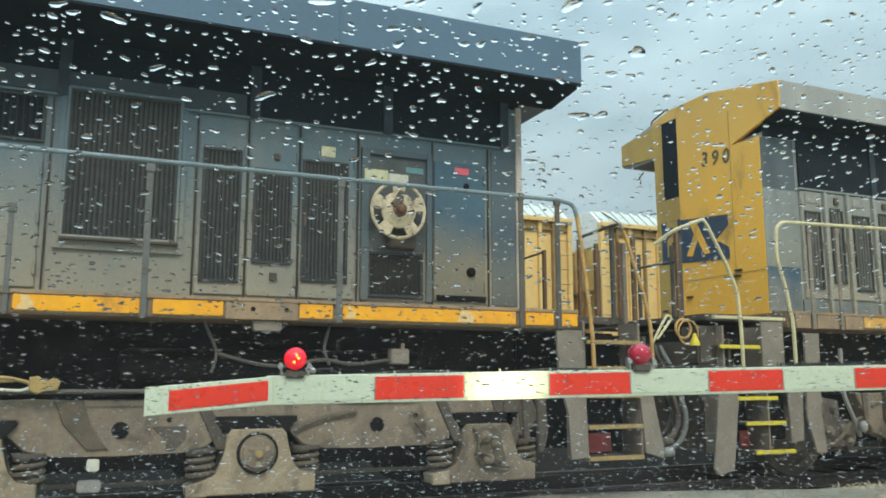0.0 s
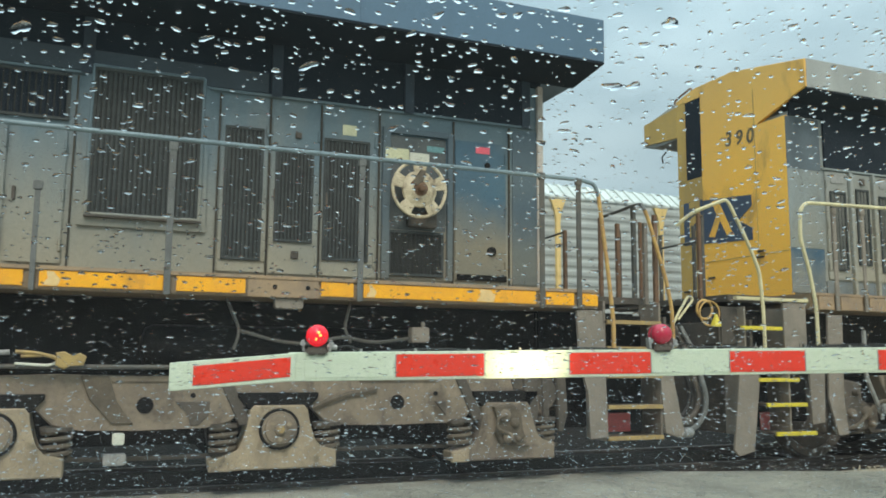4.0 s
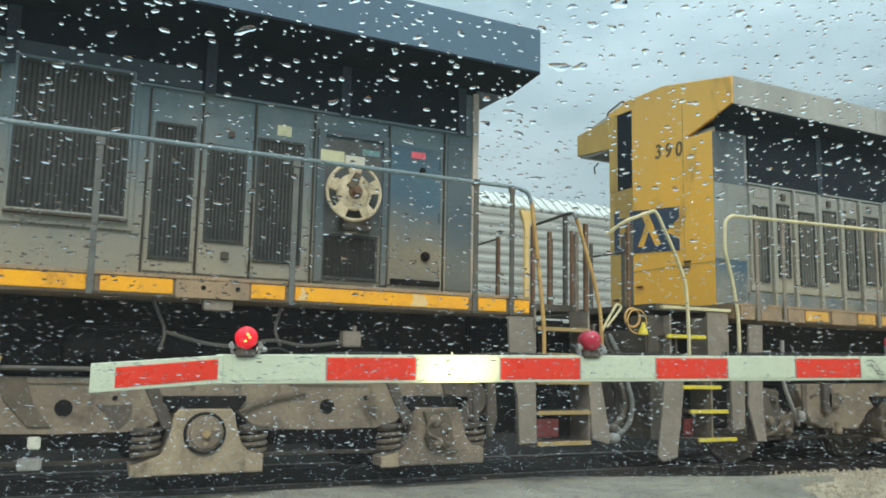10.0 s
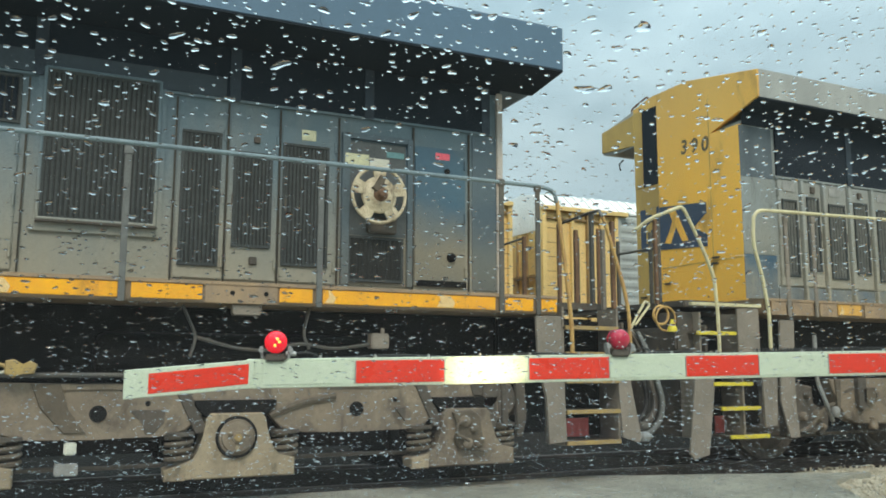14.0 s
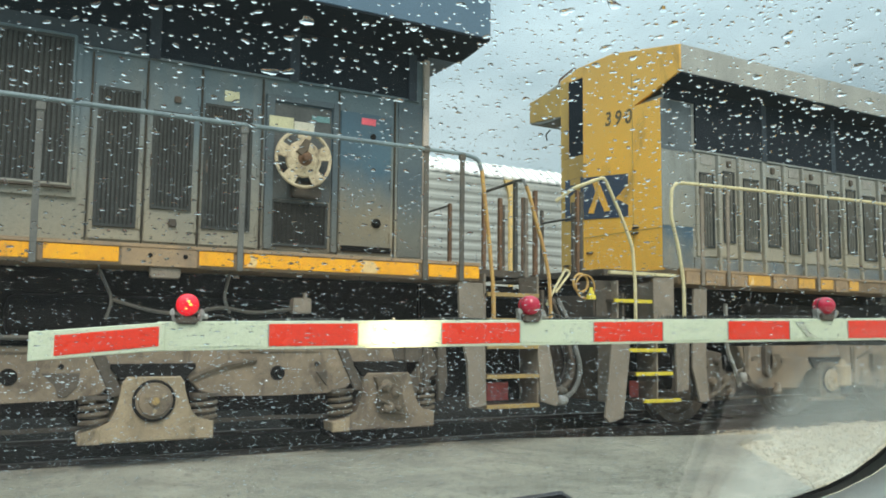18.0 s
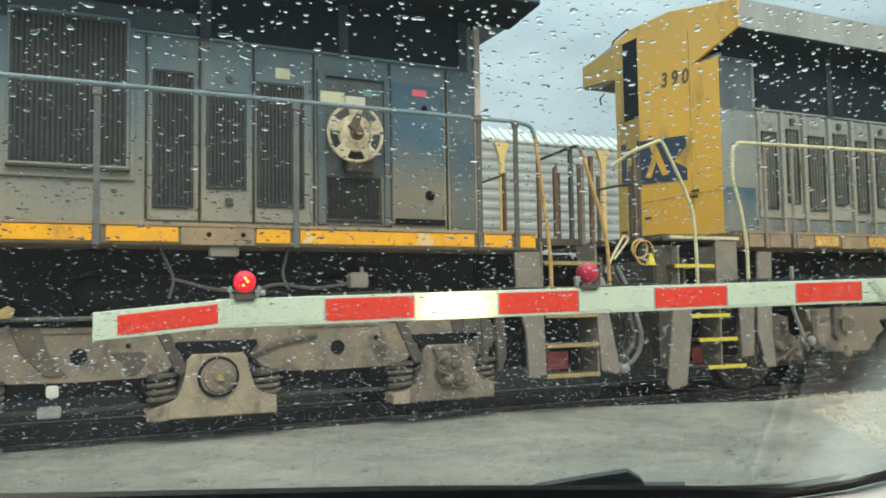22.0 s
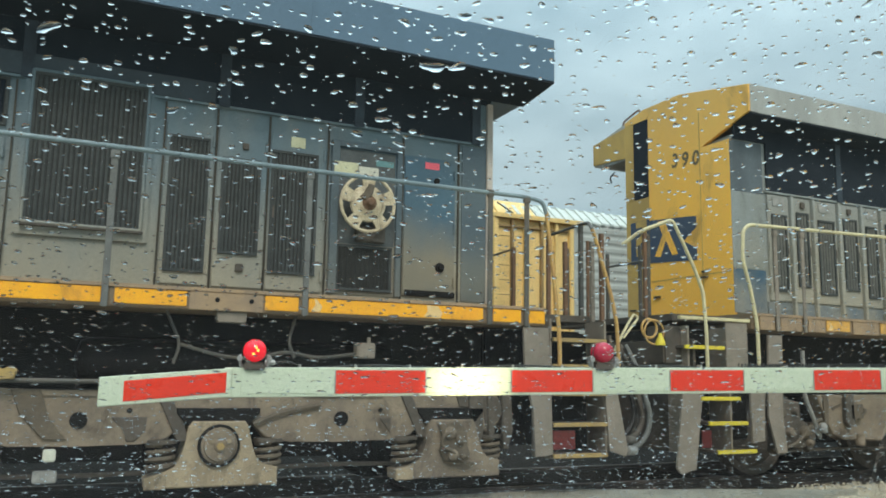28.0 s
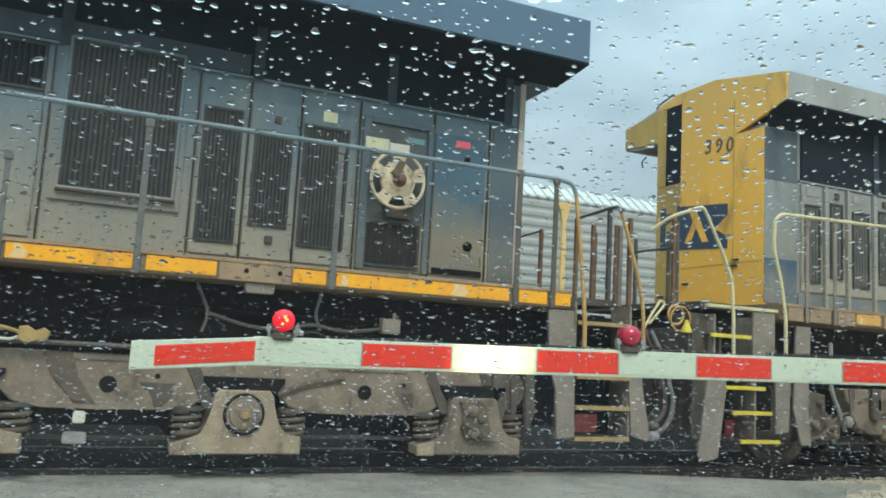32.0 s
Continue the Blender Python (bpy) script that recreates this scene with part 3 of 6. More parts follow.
for yc, x0, x1 in ((YC, -60, 90), (YF, -60, 120)):
    for s in (-1, 1):
        y = yc + s * 0.75
        top = 0.0 if yc == YC else -0.02
        prof = [(y - 0.07, top - 0.15), (y + 0.07, top - 0.15), (y + 0.07, top - 0.13), (y + 0.012, top - 0.11), (y + 0.012, top - 0.045), (y + 0.036, top - 0.035),
                (y + 0.036, top - 0.004), (y + 0.028, top), (y - 0.028, top), (y - 0.036, top - 0.004), (y - 0.036, top - 0.035), (y - 0.012, top - 0.045), (y - 0.012, top - 0.11), (y - 0.07, top - 0.13)]
        r = part("rail", prism(prof, "x", x0, x1), M_STEEL, None)
        tagged(r, "worn steel running rail with a shiny head", "rail", group="rails", kind="structure")
tie_bm = box(-0.115, 0.115, -1.3, 1.3, -0.17, -0.135, 0.008)
tie = part("tie", tie_bm, M_TIE, None)
tie.location = (7.75, YC, 0)
tagged(tie, "dark creosoted wooden railway tie", "railway tie", group="ties under the rails", kind="structure")
for k in range(1, 26):
    copy_thing(tie, pose(7.75 + 0.52 * k, YC, 0))
for k in range(30):
    copy_thing(tie, pose(4.0 + 0.52 * k, YF, -0.02))

# ---- locomotives ----


def truck(loco, X, u0, oily=False):
    """A three-axle truck whose first axle stands u0 inward of the end plate."""
    ax = [u0, u0 + 2.146, u0 + 4.292]
    side = bmesh.new()
    top = [(ax[0] - 0.60, 0.80), (ax[0] - 0.52, 0.95), (ax[0] - 0.3, 1.0), (ax[0] + 0.45, 0.93), (ax[0] + 1.0, 0.99), (ax[1] - 0.5, 1.0), (ax[1] + 0.4, 0.99),
           (ax[1] + 1.05, 0.97), (ax[2] - 0.4, 0.99), (ax[2] + 0.7, 0.96), (ax[2] + 0.85, 0.78)]
    low = []
    for a in ax[::-1]:
        low += [(a + 0.60, 0.555), (a + 0.40, 0.59), (a + 0.24, 0.78), (a - 0.24, 0.78), (a - 0.40, 0.59)] + ([(a - 0.60, 0.555)] if a != ax[0] else [(a - 0.52, 0.70)])
        if a != ax[0]:
            low += [(a - 0.85, 0.55), (a - 1.04, 0.545), (a - 1.23, 0.55)]
    if oily:
        top = [(ax[0] + 0.48, 0.98), (ax[1], 1.0), (ax[2], 0.99), (ax[2] + 0.7, 0.96)]
        low = [(ax[2] + 0.85, 0.78), (ax[2] + 0.25, 0.78), (ax[2] - 0.3, 0.70), (ax[2] - 0.5, 0.45), (ax[2] - 1.2, 0.42), (ax[1] + 0.55, 0.50), (ax[1] + 0.3, 0.76), (ax[1] - 0.1, 0.80), (ax[1] - 0.38, 0.66), (ax[1] - 0.57, 0.43),
               (ax[1] - 1.25, 0.45), (ax[1] - 1.43, 0.53), (ax[1] - 1.58, 0.78)]
    poly = [(X(u), z) for u, z in top + low]
    t = part("truck_side_frame", prism(poly, "y", 7.17, 7.33, side, 0.015), M_TRUCK, loco, "cast truck side frame under tan road dust")
    for k, a in enumerate(() if oily else (ax[0] + 1.073, ax[1] + 1.073)):
        part("frame_rib", prism([(X(a - 0.56), 0.965), (X(a - 0.67), 0.965), (X(a - 0.86), 0.57), (X(a - 0.75), 0.57)], "y", 7.15, 7.18, None, 0.008), M_DARK, t, "grimy dark slanting rib")
        if k:
            # Recess has no depth; a dark plate paints its shade.
            part("frame_pocket", prism([(X(a - 0.23), 0.77), (X(a - 0.51), 0.77), (X(a - 0.50), 0.66), (X(a - 0.42), 0.575), (X(a - 0.36), 0.575), (X(a - 0.33), 0.68)], "y", 7.160, 7.18, None, 0.006), M_DARK, t, "recess in the casting, its shade drawn as a dark plate")
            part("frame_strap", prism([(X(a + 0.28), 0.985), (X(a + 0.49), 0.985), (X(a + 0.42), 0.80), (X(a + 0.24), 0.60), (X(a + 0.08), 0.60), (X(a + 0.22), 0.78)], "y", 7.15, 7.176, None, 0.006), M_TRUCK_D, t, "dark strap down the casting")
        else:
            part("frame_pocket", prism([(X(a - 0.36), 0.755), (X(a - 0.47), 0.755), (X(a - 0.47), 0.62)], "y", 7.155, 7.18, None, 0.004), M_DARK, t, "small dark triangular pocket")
            # A curved shadow on the casting, drawn as a dark bar.
            part("frame_shadow_curve", tube(bend([(X(a + 0.78), 7.165, 0.70), (X(a + 0.55), 7.165, 0.80), (X(a + 0.2), 7.165, 0.86)], 0.15), 0.028, 6), M_TRUCK_D, t, "curved shadow on the casting, drawn as a dark bar", True)
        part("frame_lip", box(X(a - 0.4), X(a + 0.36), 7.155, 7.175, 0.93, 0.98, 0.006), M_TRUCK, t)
    # Shadowed gap above each journal box, drawn as a black bar.
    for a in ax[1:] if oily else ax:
        part("journal_gap_shade", prism([(X(a - 0.34), 0.80), (X(a - 0.34), 0.84), (X(a + 0.34), 0.84), (X(a + 0.34), 0.80), (X(a + 0.25), 0.70), (X(a - 0.25), 0.70)], "y", 7.13, 7.2, None, 0.006), M_BLACK, t, "gap over the journal box, its shade painted black")
    if not oily:
        a = ax[0]
        # Dark overlay paints the shade on this end of the casting.
        part("frame_end", prism([(X(a - 0.59), 0.80), (X(a - 0.51), 0.94), (X(a - 0.29), 0.99), (X(a - 0.06), 0.965), (X(a - 0.10), 0.85), (X(a - 0.36), 0.85), (X(a - 0.38), 0.66), (X(a - 0.51), 0.71)], "y", 7.158, 7.18, None, 0.006), M_DARK, t, "end of the casting with its shade painted on")
    for a in (ax[0] + 1.073, ax[1] + 1.073) if oily else ():
        b = part("frame_bracket", box(X(a - 0.10), X(a + 0.12), 7.10, 7.18, 0.70, 0.88, 0.008), M_TRUCK_D, t, "dusty square bracket")
        part("bracket_bolt", disc((X(a + 0.2), 7.168, 0.80), "y", 0.03, -0.03, 10), M_TRUCK_D, b)
        part("frame_strap", prism([(X(a - 0.52), 0.98), (X(a - 0.42), 0.98), (X(a - 0.44), 0.62), (X(a - 0.50), 0.66)], "y", 7.15, 7.176, None, 0.006), M_TRUCK_D, t, "dark strap down the casting")
        part("frame_strap", prism([(X(a - 0.36), 0.80), (X(a - 0.08), 0.90), (X(a - 0.04), 0.95), (X(a - 0.36), 0.84)], "y", 7.160, 7.176), M_TRUCK_D, t, "curved raised edge on the casting")
        part("safety_hanger", lathe([(0, 0.05), (0.03, 0.06), (0.10, 0.045), (0.14, 0.05)], (X(a + 0.1), 7.16, 0.38), "z", 12), M_TRUCK, t)
    # Holes are flat discs, black for the shade inside them.
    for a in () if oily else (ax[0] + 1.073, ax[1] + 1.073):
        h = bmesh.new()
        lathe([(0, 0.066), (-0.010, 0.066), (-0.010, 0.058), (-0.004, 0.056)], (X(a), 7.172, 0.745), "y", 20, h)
        part("frame_hole", h, M_BLACK, t, "round lightening hole, its dark inside painted on a disc")
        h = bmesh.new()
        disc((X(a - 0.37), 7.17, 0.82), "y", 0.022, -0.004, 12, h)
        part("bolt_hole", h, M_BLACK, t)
    for k, a in enumerate(ax):
        pb = [(-0.50, 0.21), (0.55, 0.21), (0.56, 0.29), (0.44, 0.33), (0.33, 0.37), (0.29, 0.44), (0.265, 0.52), (0.245, 0.69), (0.21, 0.735), (-0.21, 0.735), (-0.245, 0.69), (-0.27, 0.52),
              (-0.30, 0.44), (-0.36, 0.375), (-0.50, 0.355)]
        if oily:
            pb = [(-0.17, 0.30), (0.17, 0.30), (0.22, 0.42), (0.22, 0.70), (0.15, 0.77), (-0.15, 0.77), (-0.22, 0.70), (-0.22, 0.42)]
        if oily and not k:
            rig = part("brake_rigging", prism([(X(a + p), z) for p, z in ((-0.34, 0.86), (-0.10, 0.94), (0.14, 0.90), (0.10, 0.70), (0.30, 0.62), (0.34, 0.45), (0.14, 0.36), (-0.08, 0.42), (-0.16, 0.30), (-0.30, 0.34), (-0.24, 0.56))], "y", 7.12, 7.26, None, 0.02), M_DARK, loco, "grimy brown brake rigging before the wheel")
            for p, z, r, m in ((-0.2, 0.78, 0.07, M_TRUCK_D), (0.02, 0.80, 0.05, M_DARK), (0.18, 0.56, 0.08, M_TRUCK_D), (-0.06, 0.56, 0.06, M_TRUCK), (0.24, 0.44, 0.04, M_TRUCK), (-0.22, 0.42, 0.06, M_TRUCK_D)):
                part("rigging_pin", lathe([(0.02, r), (-0.03, r * 0.95), (-0.06, r * 0.6), (-0.065, 0.01)], (X(a + p), 7.12, z), "y", 12), m, rig, "", True)
            part("rigging_rod", tube(bend([(X(a - 0.36), 7.1, 0.36), (X(a), 7.08, 0.42), (X(a + 0.28), 7.08, 0.66), (X(a + 0.45), 7.1, 0.70)], 0.1), 0.022, 8), M_TRUCK_D, rig, "bent dusty brake rod", True)
            part("brake_shoe", prism([(X(a + p), z) for p, z in ((0.52, 0.66), (0.60, 0.64), (0.57, 0.40), (0.46, 0.30), (0.42, 0.36), (0.49, 0.46))], "y", 7.3, 7.42, None, 0.01), M_DARK, rig, "dark brake shoe on the wheel rim")
            part("wheel", lathe([(0.0, 0.05), (0.0, 0.38), (0.03, 0.42), (0.0, 0.46), (-0.005, 0.525), (0.09, 0.53), (0.11, 0.555), (0.135, 0.55), (0.14, 0.05)], (X(a), 7.74, 0.53), "y", 40), M_DARK, loco, "oily steel wheel", True)
            part("axle", disc((X(a), 7.8, 0.53), "y", 0.09, 1.45, 16), M_BLACK, loco)
            continue
        # First box takes a darker casting: its dimness is put into the colour.
        j = part("journal_box", prism([(X(a + p), z) for p, z in pb], "y", 7.09, 7.34, None, 0.012), (M_TRUCK_D if oily else M_TRUCK_L) if k else (M_DARK if oily else M_TRUCK), loco, "dust-covered cast journal box")
        if k == 0 and not oily:
            h = part("sensor_housing", prism([(X(a) + p, z) for p, z in ((-0.17, 0.70), (0.02, 0.73), (0.12, 0.66), (0.11, 0.50), (0.16, 0.42), (0.06, 0.34), (-0.10, 0.36), (-0.15, 0.46), (-0.10, 0.55))], "y", 7.03, 7.095, None, 0.014), M_TRUCK_D, j, "lumpy dust-caked axle sensor housing")
            for p, z, r in ((-0.06, 0.62, 0.055), (0.04, 0.55, 0.045), (-0.03, 0.42, 0.05), (0.07, 0.40, 0.03)):
                part("sensor_boss", lathe([(0.01, r), (-0.02, r), (-0.035, r * 0.7), (-0.04, 0.01)], (X(a) + p, 7.03, z), "y", 14), M_TRUCK_D if r < 0.05 else M_TRUCK, h, "", True)
            part("sensor_cable", tube(bend([(X(a) - 0.06, 7.0, 0.62), (X(a) - 0.15, 6.99, 0.60), (X(a) - 0.16, 7.0, 0.50), (X(a) - 0.05, 7.0, 0.46), (X(a) + 0.05, 7.02, 0.36), (X(a) + 0.2, 7.06, 0.34)], 0.05), 0.016, 8), M_TRUCK_D, h, "dusty curled sensor cable", True)
        cap = lathe([(0.02, 0.148), (-0.03, 0.148), (-0.035, 0.140), (-0.03, 0.136), (-0.03, 0.130), (-0.055, 0.122), (-0.06, 0.05), (-0.075, 0.045), (-0.075, 0.01)], (X(a), 7.09, 0.54), "y", 32)
        if oily or k:
            part("cap_ring", ring_bar((X(a), 7.078, 0.54), "y", 0.158, 0.015, 32), M_BLACK, j, "oily black ring round the bearing cap", True)
            c = part("bearing_cap", cap, M_TRUCK_L if oily else M_TRUCK, j, "round bearing cap with bolts", True)
            part("cap_nut", disc((X(a), 7.018, 0.54), "y", 0.032, -0.022, 6), M_TREAD_D, c, "dull yellowish centre nut")
            for q in range(3):
                w = 2 * math.pi * q / 3 + 0.5
                part("cap_bolt", disc((X(a) + 0.082 * math.cos(w), 7.037, 0.54 + 0.082 * math.sin(w)), "y", 0.020, -0.02, 6), M_TRUCK_L, c)
        if oily:
            part("retainer_bar", box(X(a - 0.36), X(a + 0.36), 7.12, 7.18, 0.27, 0.31, 0.006), M_TRUCK, j, "pale dusty retainer bar")
        else:
            part("pedestal_foot", prism([(X(a + 0.565), 0.205), (X(a + 0.40), 0.205), (X(a + 0.40), 0.335), (X(a + 0.50), 0.31), (X(a + 0.57), 0.295)], "y", 7.075, 7.12, None, 0.008), M_TRUCK_D if oily else M_TRUCK_L, j)
        for s in () if oily else (-1, 1):
            coil = []
            for q in range(61):
                w = 2 * math.pi * q / 16
                coil.append((X(a + s * 0.44) + 0.10 * math.cos(w), 7.22 + 0.10 * math.sin(w), 0.335 + 0.22 * q / 60))
            part("coil_spring", tube(coil, 0.021, 6), M_TRUCK_D, j, "stacked coil spring", True)
            part("spring_seat", disc((X(a + s * 0.44), 7.22, 0.555), "z", 0.125, 0.03, 20), M_DARK, j)
        prof = [(0.0, 0.05), (0.0, 0.38), (0.03, 0.42), (0.0, 0.46), (-0.005, 0.525), (0.09, 0.53), (0.11, 0.555), (0.135, 0.55), (0.14, 0.3), (0.14, 0.05)]
        w = part("wheel", lathe(prof, (X(a), 7.74, 0.53), "y", 40), M_DARK if oily else M_BLACK, loco, "oily steel wheel", True)
        part("wheel_far", lathe([(-d, r) for d, r in prof], (X(a), 9.30, 0.53), "y", 40), M_BLACK, loco, "", True)
        part("axle", disc((X(a), 7.8, 0.53), "y", 0.09, 1.45, 16), M_BLACK, loco)
    b = bmesh.new()
    box(X(ax[0] - 0.5), X(ax[2] + 0.6), 7.95, 9.1, 0.35, 0.95, 0.03, b)
    part("truck_bolster", b, M_BLACK, loco)
    b = prism([(X(u), z) for u, z in top + low], "y", 9.71, 9.87, None, 0.015)
    part("truck_side_frame_far", b, M_TRUCK, loco)
    rod = tube([(X(ax[0] - 0.7), 7.4, 0.30), (X(ax[0] + 1.0), 7.4, 0.33), (X(ax[1] + 1.0), 7.4, 0.30), (X(ax[2] + 0.6), 7.4, 0.32)], 0.02, 6)
    part("brake_rod", rod, M_DARK, loco)


def louvre(parent, x0, x1, z0, z1, y, step=0.036, name="louvre", slat_mat=None, upright=True):
    """A framed opening with slats in front of a dark back."""
    x0, x1 = min(x0, x1), max(x0, x1)
    f = bmesh.new()
    t = 0.028
    box(x0 - t, x1 + t, y - 0.02, y, z1, z1 + t, 0.004, f)
    box(x0 - t, x1 + t, y - 0.02, y, z0 - t, z0, 0.004, f)
    box(x0 - t, x0, y - 0.018, y, z0, z1, 0.004, f)
    box(x1, x1 + t, y - 0.018, y, z0, z1, 0.004, f)
    fr = part(name + "_frame", f, M_SLAT, parent)
    part(name + "_back", box(x0, x1, y - 0.004, y + 0.002, z0, z1), M_BACK, fr)
    s = bmesh.new()
    if upright:
        n = max(2, int(round((x1 - x0) / step)))
        for k in range(n):
            x = x0 + (k + 0.5) * (x1 - x0) / n
            w = (x1 - x0) / n * 0.37
            prism([(x - w, y - 0.004), (x + w * 0.2, y - 0.016), (x + w, y - 0.004)], "z", z0, z1, s)
    else:
        n = max(2, int(round((z1 - z0) / step)))
        for k in range(n):
            z = z0 + (k + 0.5) * (z1 - z0) / n
            w = (z1 - z0) / n * 0.33
            prism([(y - 0.004, z - w), (y - 0.02, z - w * 0.4), (y - 0.004, z + w)], "x", x0, x1, s)
    sl = part(name + "_slats", s, slat_mat or M_SLAT, fr, "row of thin dusty slats")
    sl["kind"] = "stuff"
    return fr


def door(loco, X, u0, u1, z0, z1, material, y=YH, handle=True):
    """A proud hood door with hinges and a latch."""
    d = part("hood_door", box(X(u0), X(u1), y - 0.022, y, z0, z1, 0.008), material, loco)
    for z in (z0 + 0.16, (z0 + z1) / 2, z1 - 0.16):
        part("hinge", disc((X(u0) + 0.012 * (1 if X(u1) > X(u0) else -1), y - 0.028, z - 0.05), "z", 0.013, 0.1, 8), material, d)
    if handle:
        k = box(X(u1 - 0.06), X(u1 - 0.03), y - 0.04, y - 0.022, (z0 + z1) / 2 - 0.07, (z0 + z1) / 2 + 0.05, 0.005)
        part("latch", k, M_DARK, d)
    return d


def steps(loco, X, u0, u1, zs, tread, plates, shear=0.0):
    """The stair well at a corner of the deck: treads between two side plates."""
    for k, z in enumerate(zs):
        a, b = u0 + shear * (1.27 - z), u1 + shear * (1.27 - z)
        t = part("step", box(X(a), X(b), YS + 0.005, 7.30, z - 0.03, z - 0.004, 0.004), M_DARK, loco, "steel step with a painted nosing")
        part("step_nosing", box(X(a + 0.01), X(b - 0.01), YS - 0.012, YS + 0.03, z - 0.038, z + 0.002, 0.004), tread, t, "yellow step edge")
    part("step_back", box(X(u0), X(u1), 7.32, 7.36, 0.42, 1.6, 0.005), M_BLACK, loco)
    for poly in plates:
        part("step_side_plate", prism([(X(u), z) for u, z in poly], "y", YS + 0.0, YS + 0.03, None, 0.004), M_PLATE, loco, "dusty grey-brown step side plate")
    for u in (u0, u1):
        part("step_cheek", box(X(u - 0.012), X(u + 0.012), YS + 0.03, 7.34, 0.36, 1.72, 0.003), M_PLATE, loco)


def locomotive(name, origin, X, cfg, label):
    L = thing(name, origin, label, "locomotive", "locomotives on the near track")
    zd, zb = cfg["deck"]
    yh = cfg["side"]
    part("deck", box(X(0.84), X(cfg["length"]), YS + 0.006, 2 * YC - YS, zb, zd, 0.012), M_SILL, L, "rubbed brown deck sill")
    part("end_platform", box(X(0.02), X(0.835), 7.36, 2 * YC - 7.36, zd - 0.1, zd - 0.02, 0.01), M_DARK, L)
    # Box fills the void below the deck; the shade there is its black.
    part("centre_sill", box(X(0.9), X(cfg["length"] - 0.5), 7.55, 9.5, 0.98, zb - 0.002, 0.02), M_BLACK, L, "underframe box, blackened for the shade below the deck")
    # hood
    h0, w0 = cfg["hood"], cfg["wing"]
    zs = cfg["wing_z"][1] - 0.055
    hood = part("hood", box(X(h0), X(cfg["length"] - 4.5), yh, cfg["far"], zd + 0.003, 4.10, 0.015), cfg["hood_mat"], L, "weathered hood side with rows of doors")
    # Screen black runs up to the wing and takes in the overhang's shade.
    part("radiator_screen", box(X(h0 + cfg["screen_u"]), X(h0 + 9.0), yh - 0.03, yh - 0.004, cfg["screen_z"], zs, 0.004), M_SCREEN, L, "soot-black radiator intake screen, overhang shade in its colour")
    # Black strip above the corner sheet paints the shade below the wing.
    part("overhang_shade_strip", box(X(h0 + 0.006), X(h0 + cfg["screen_u"] + 0.02), yh - 0.026, yh - 0.003, 4.045, zs), M_SCREEN, L)
    for u in cfg["screen_ribs"]:
        part("screen_rib", box(X(u - 0.05), X(u + 0.05), yh - 0.045, yh - 0.026, cfg["screen_z"] - 0.02, zs + 0.006, 0.004), cfg["rib_mat"], L)
    part("screen_ledge", box(X(h0 + cfg["screen_u"] - 0.04), X(h0 + 9.0), yh - 0.034, yh - 0.002, cfg["screen_z"] - 0.025, cfg["screen_z"], 0.004), cfg["hood_mat"], L)
    # radiator wings
    zt, zu = cfg["wing_z"]
    poly = [(YS, zu), (YS, zt), (YC - 0.35, 4.86), (YC + 0.35, 4.86), (2 * YC - YS, zt), (2 * YC - YS, zu), (2 * YC - yh + 0.05, zu - 0.06), (yh - 0.05, zu - 0.06)]
    wing = part("radiator_wing", prism(poly, "x", X(w0), X(w0 + 10.5), None, 0.01), cfg["wing_mat"], L, "broad overhanging radiator housing")
    # Underside is near black: the overhang's shade is in its colour.
    part("wing_underside", prism([(YS + 0.006, zu - 0.004), (yh - 0.045, zu - 0.064), (yh - 0.045, zu - 0.09), (YS + 0.006, zu - 0.022)], "x", X(w0 + 0.004), X(w0 + 10.4)), M_SCREEN, L, "underside of the overhang, its shade painted dark")
    for u in (w0 + 2.6, w0 + 5.4):
        part("fascia_seam", box(X(u - 0.012), X(u + 0.012), YS - 0.006, YS + 0.001, zu + 0.02, zt - 0.02, 0.002), cfg["wing_mat"], wing)
    # reflective stripes and sill
    for a, b in cfg["stripes"]:
        part("reflective_stripe", box(a, b, YS - 0.004, YS + 0.008, zb + 0.026, zd - 0.032, 0.003), cfg["stripe_mat"], L, "orange-yellow reflective stripe")
    for a, b in cfg["worn"]:
        part("worn_stripe", prism([(a, zb + 0.035), (b - 0.02, zb + 0.03), (b, zb + 0.08), (b - 0.05, zd - 0.04), (a + 0.03, zd - 0.036), (a + 0.04, zb + 0.09)], "y", YS - 0.0065, YS - 0.002), M_WORN, L, "stripe rubbed pale")
    for a, b in cfg["patches"]:
        p = part("sill_patch", box(a, b, YS - 0.010, YS + 0.008, zb + 0.002, zd - 0.031, 0.004), M_SILL_T, L, "rubbed rusty jacking pad")
        for q in () if cfg["oily"] else (0.37, 0.84):
            part("pad_hole", disc((a + (b - a) * q, YS - 0.009, (zd + zb) / 2), "y", 0.02, -0.006, 12), M_BLACK, p)
    part("sill_lip", box(X(0.84), X(cfg["length"]), YS - 0.012, YS + 0.006, zd - 0.028, zd + 0.004, 0.004), M_SILL_T, L, "rust-brown lip along the deck edge")
    # handrail
    part("handrail", tube(bend(cfg["rail"], 0.09), 0.021, 10), cfg["rail_mat"], L, "long painted tubular handrail", True)
    for x, z1, m, r in cfg["posts"]:
        p = part("handrail_post", box(x - r, x + r, YS - 0.03, YS - 0.012, zb - 0.01, z1, 0.005), m, L)
        part("post_clamp", box(x - 0.035, x + 0.035, YS - 0.04, YS + 0.0, z1 - 0.05, z1 + 0.02, 0.006), m, p)
    # trucks
    truck(L, X, 1.56 if cfg["oily"] else 1.78, cfg["oily"])
    truck(L, X, cfg["length"] - 6.4)
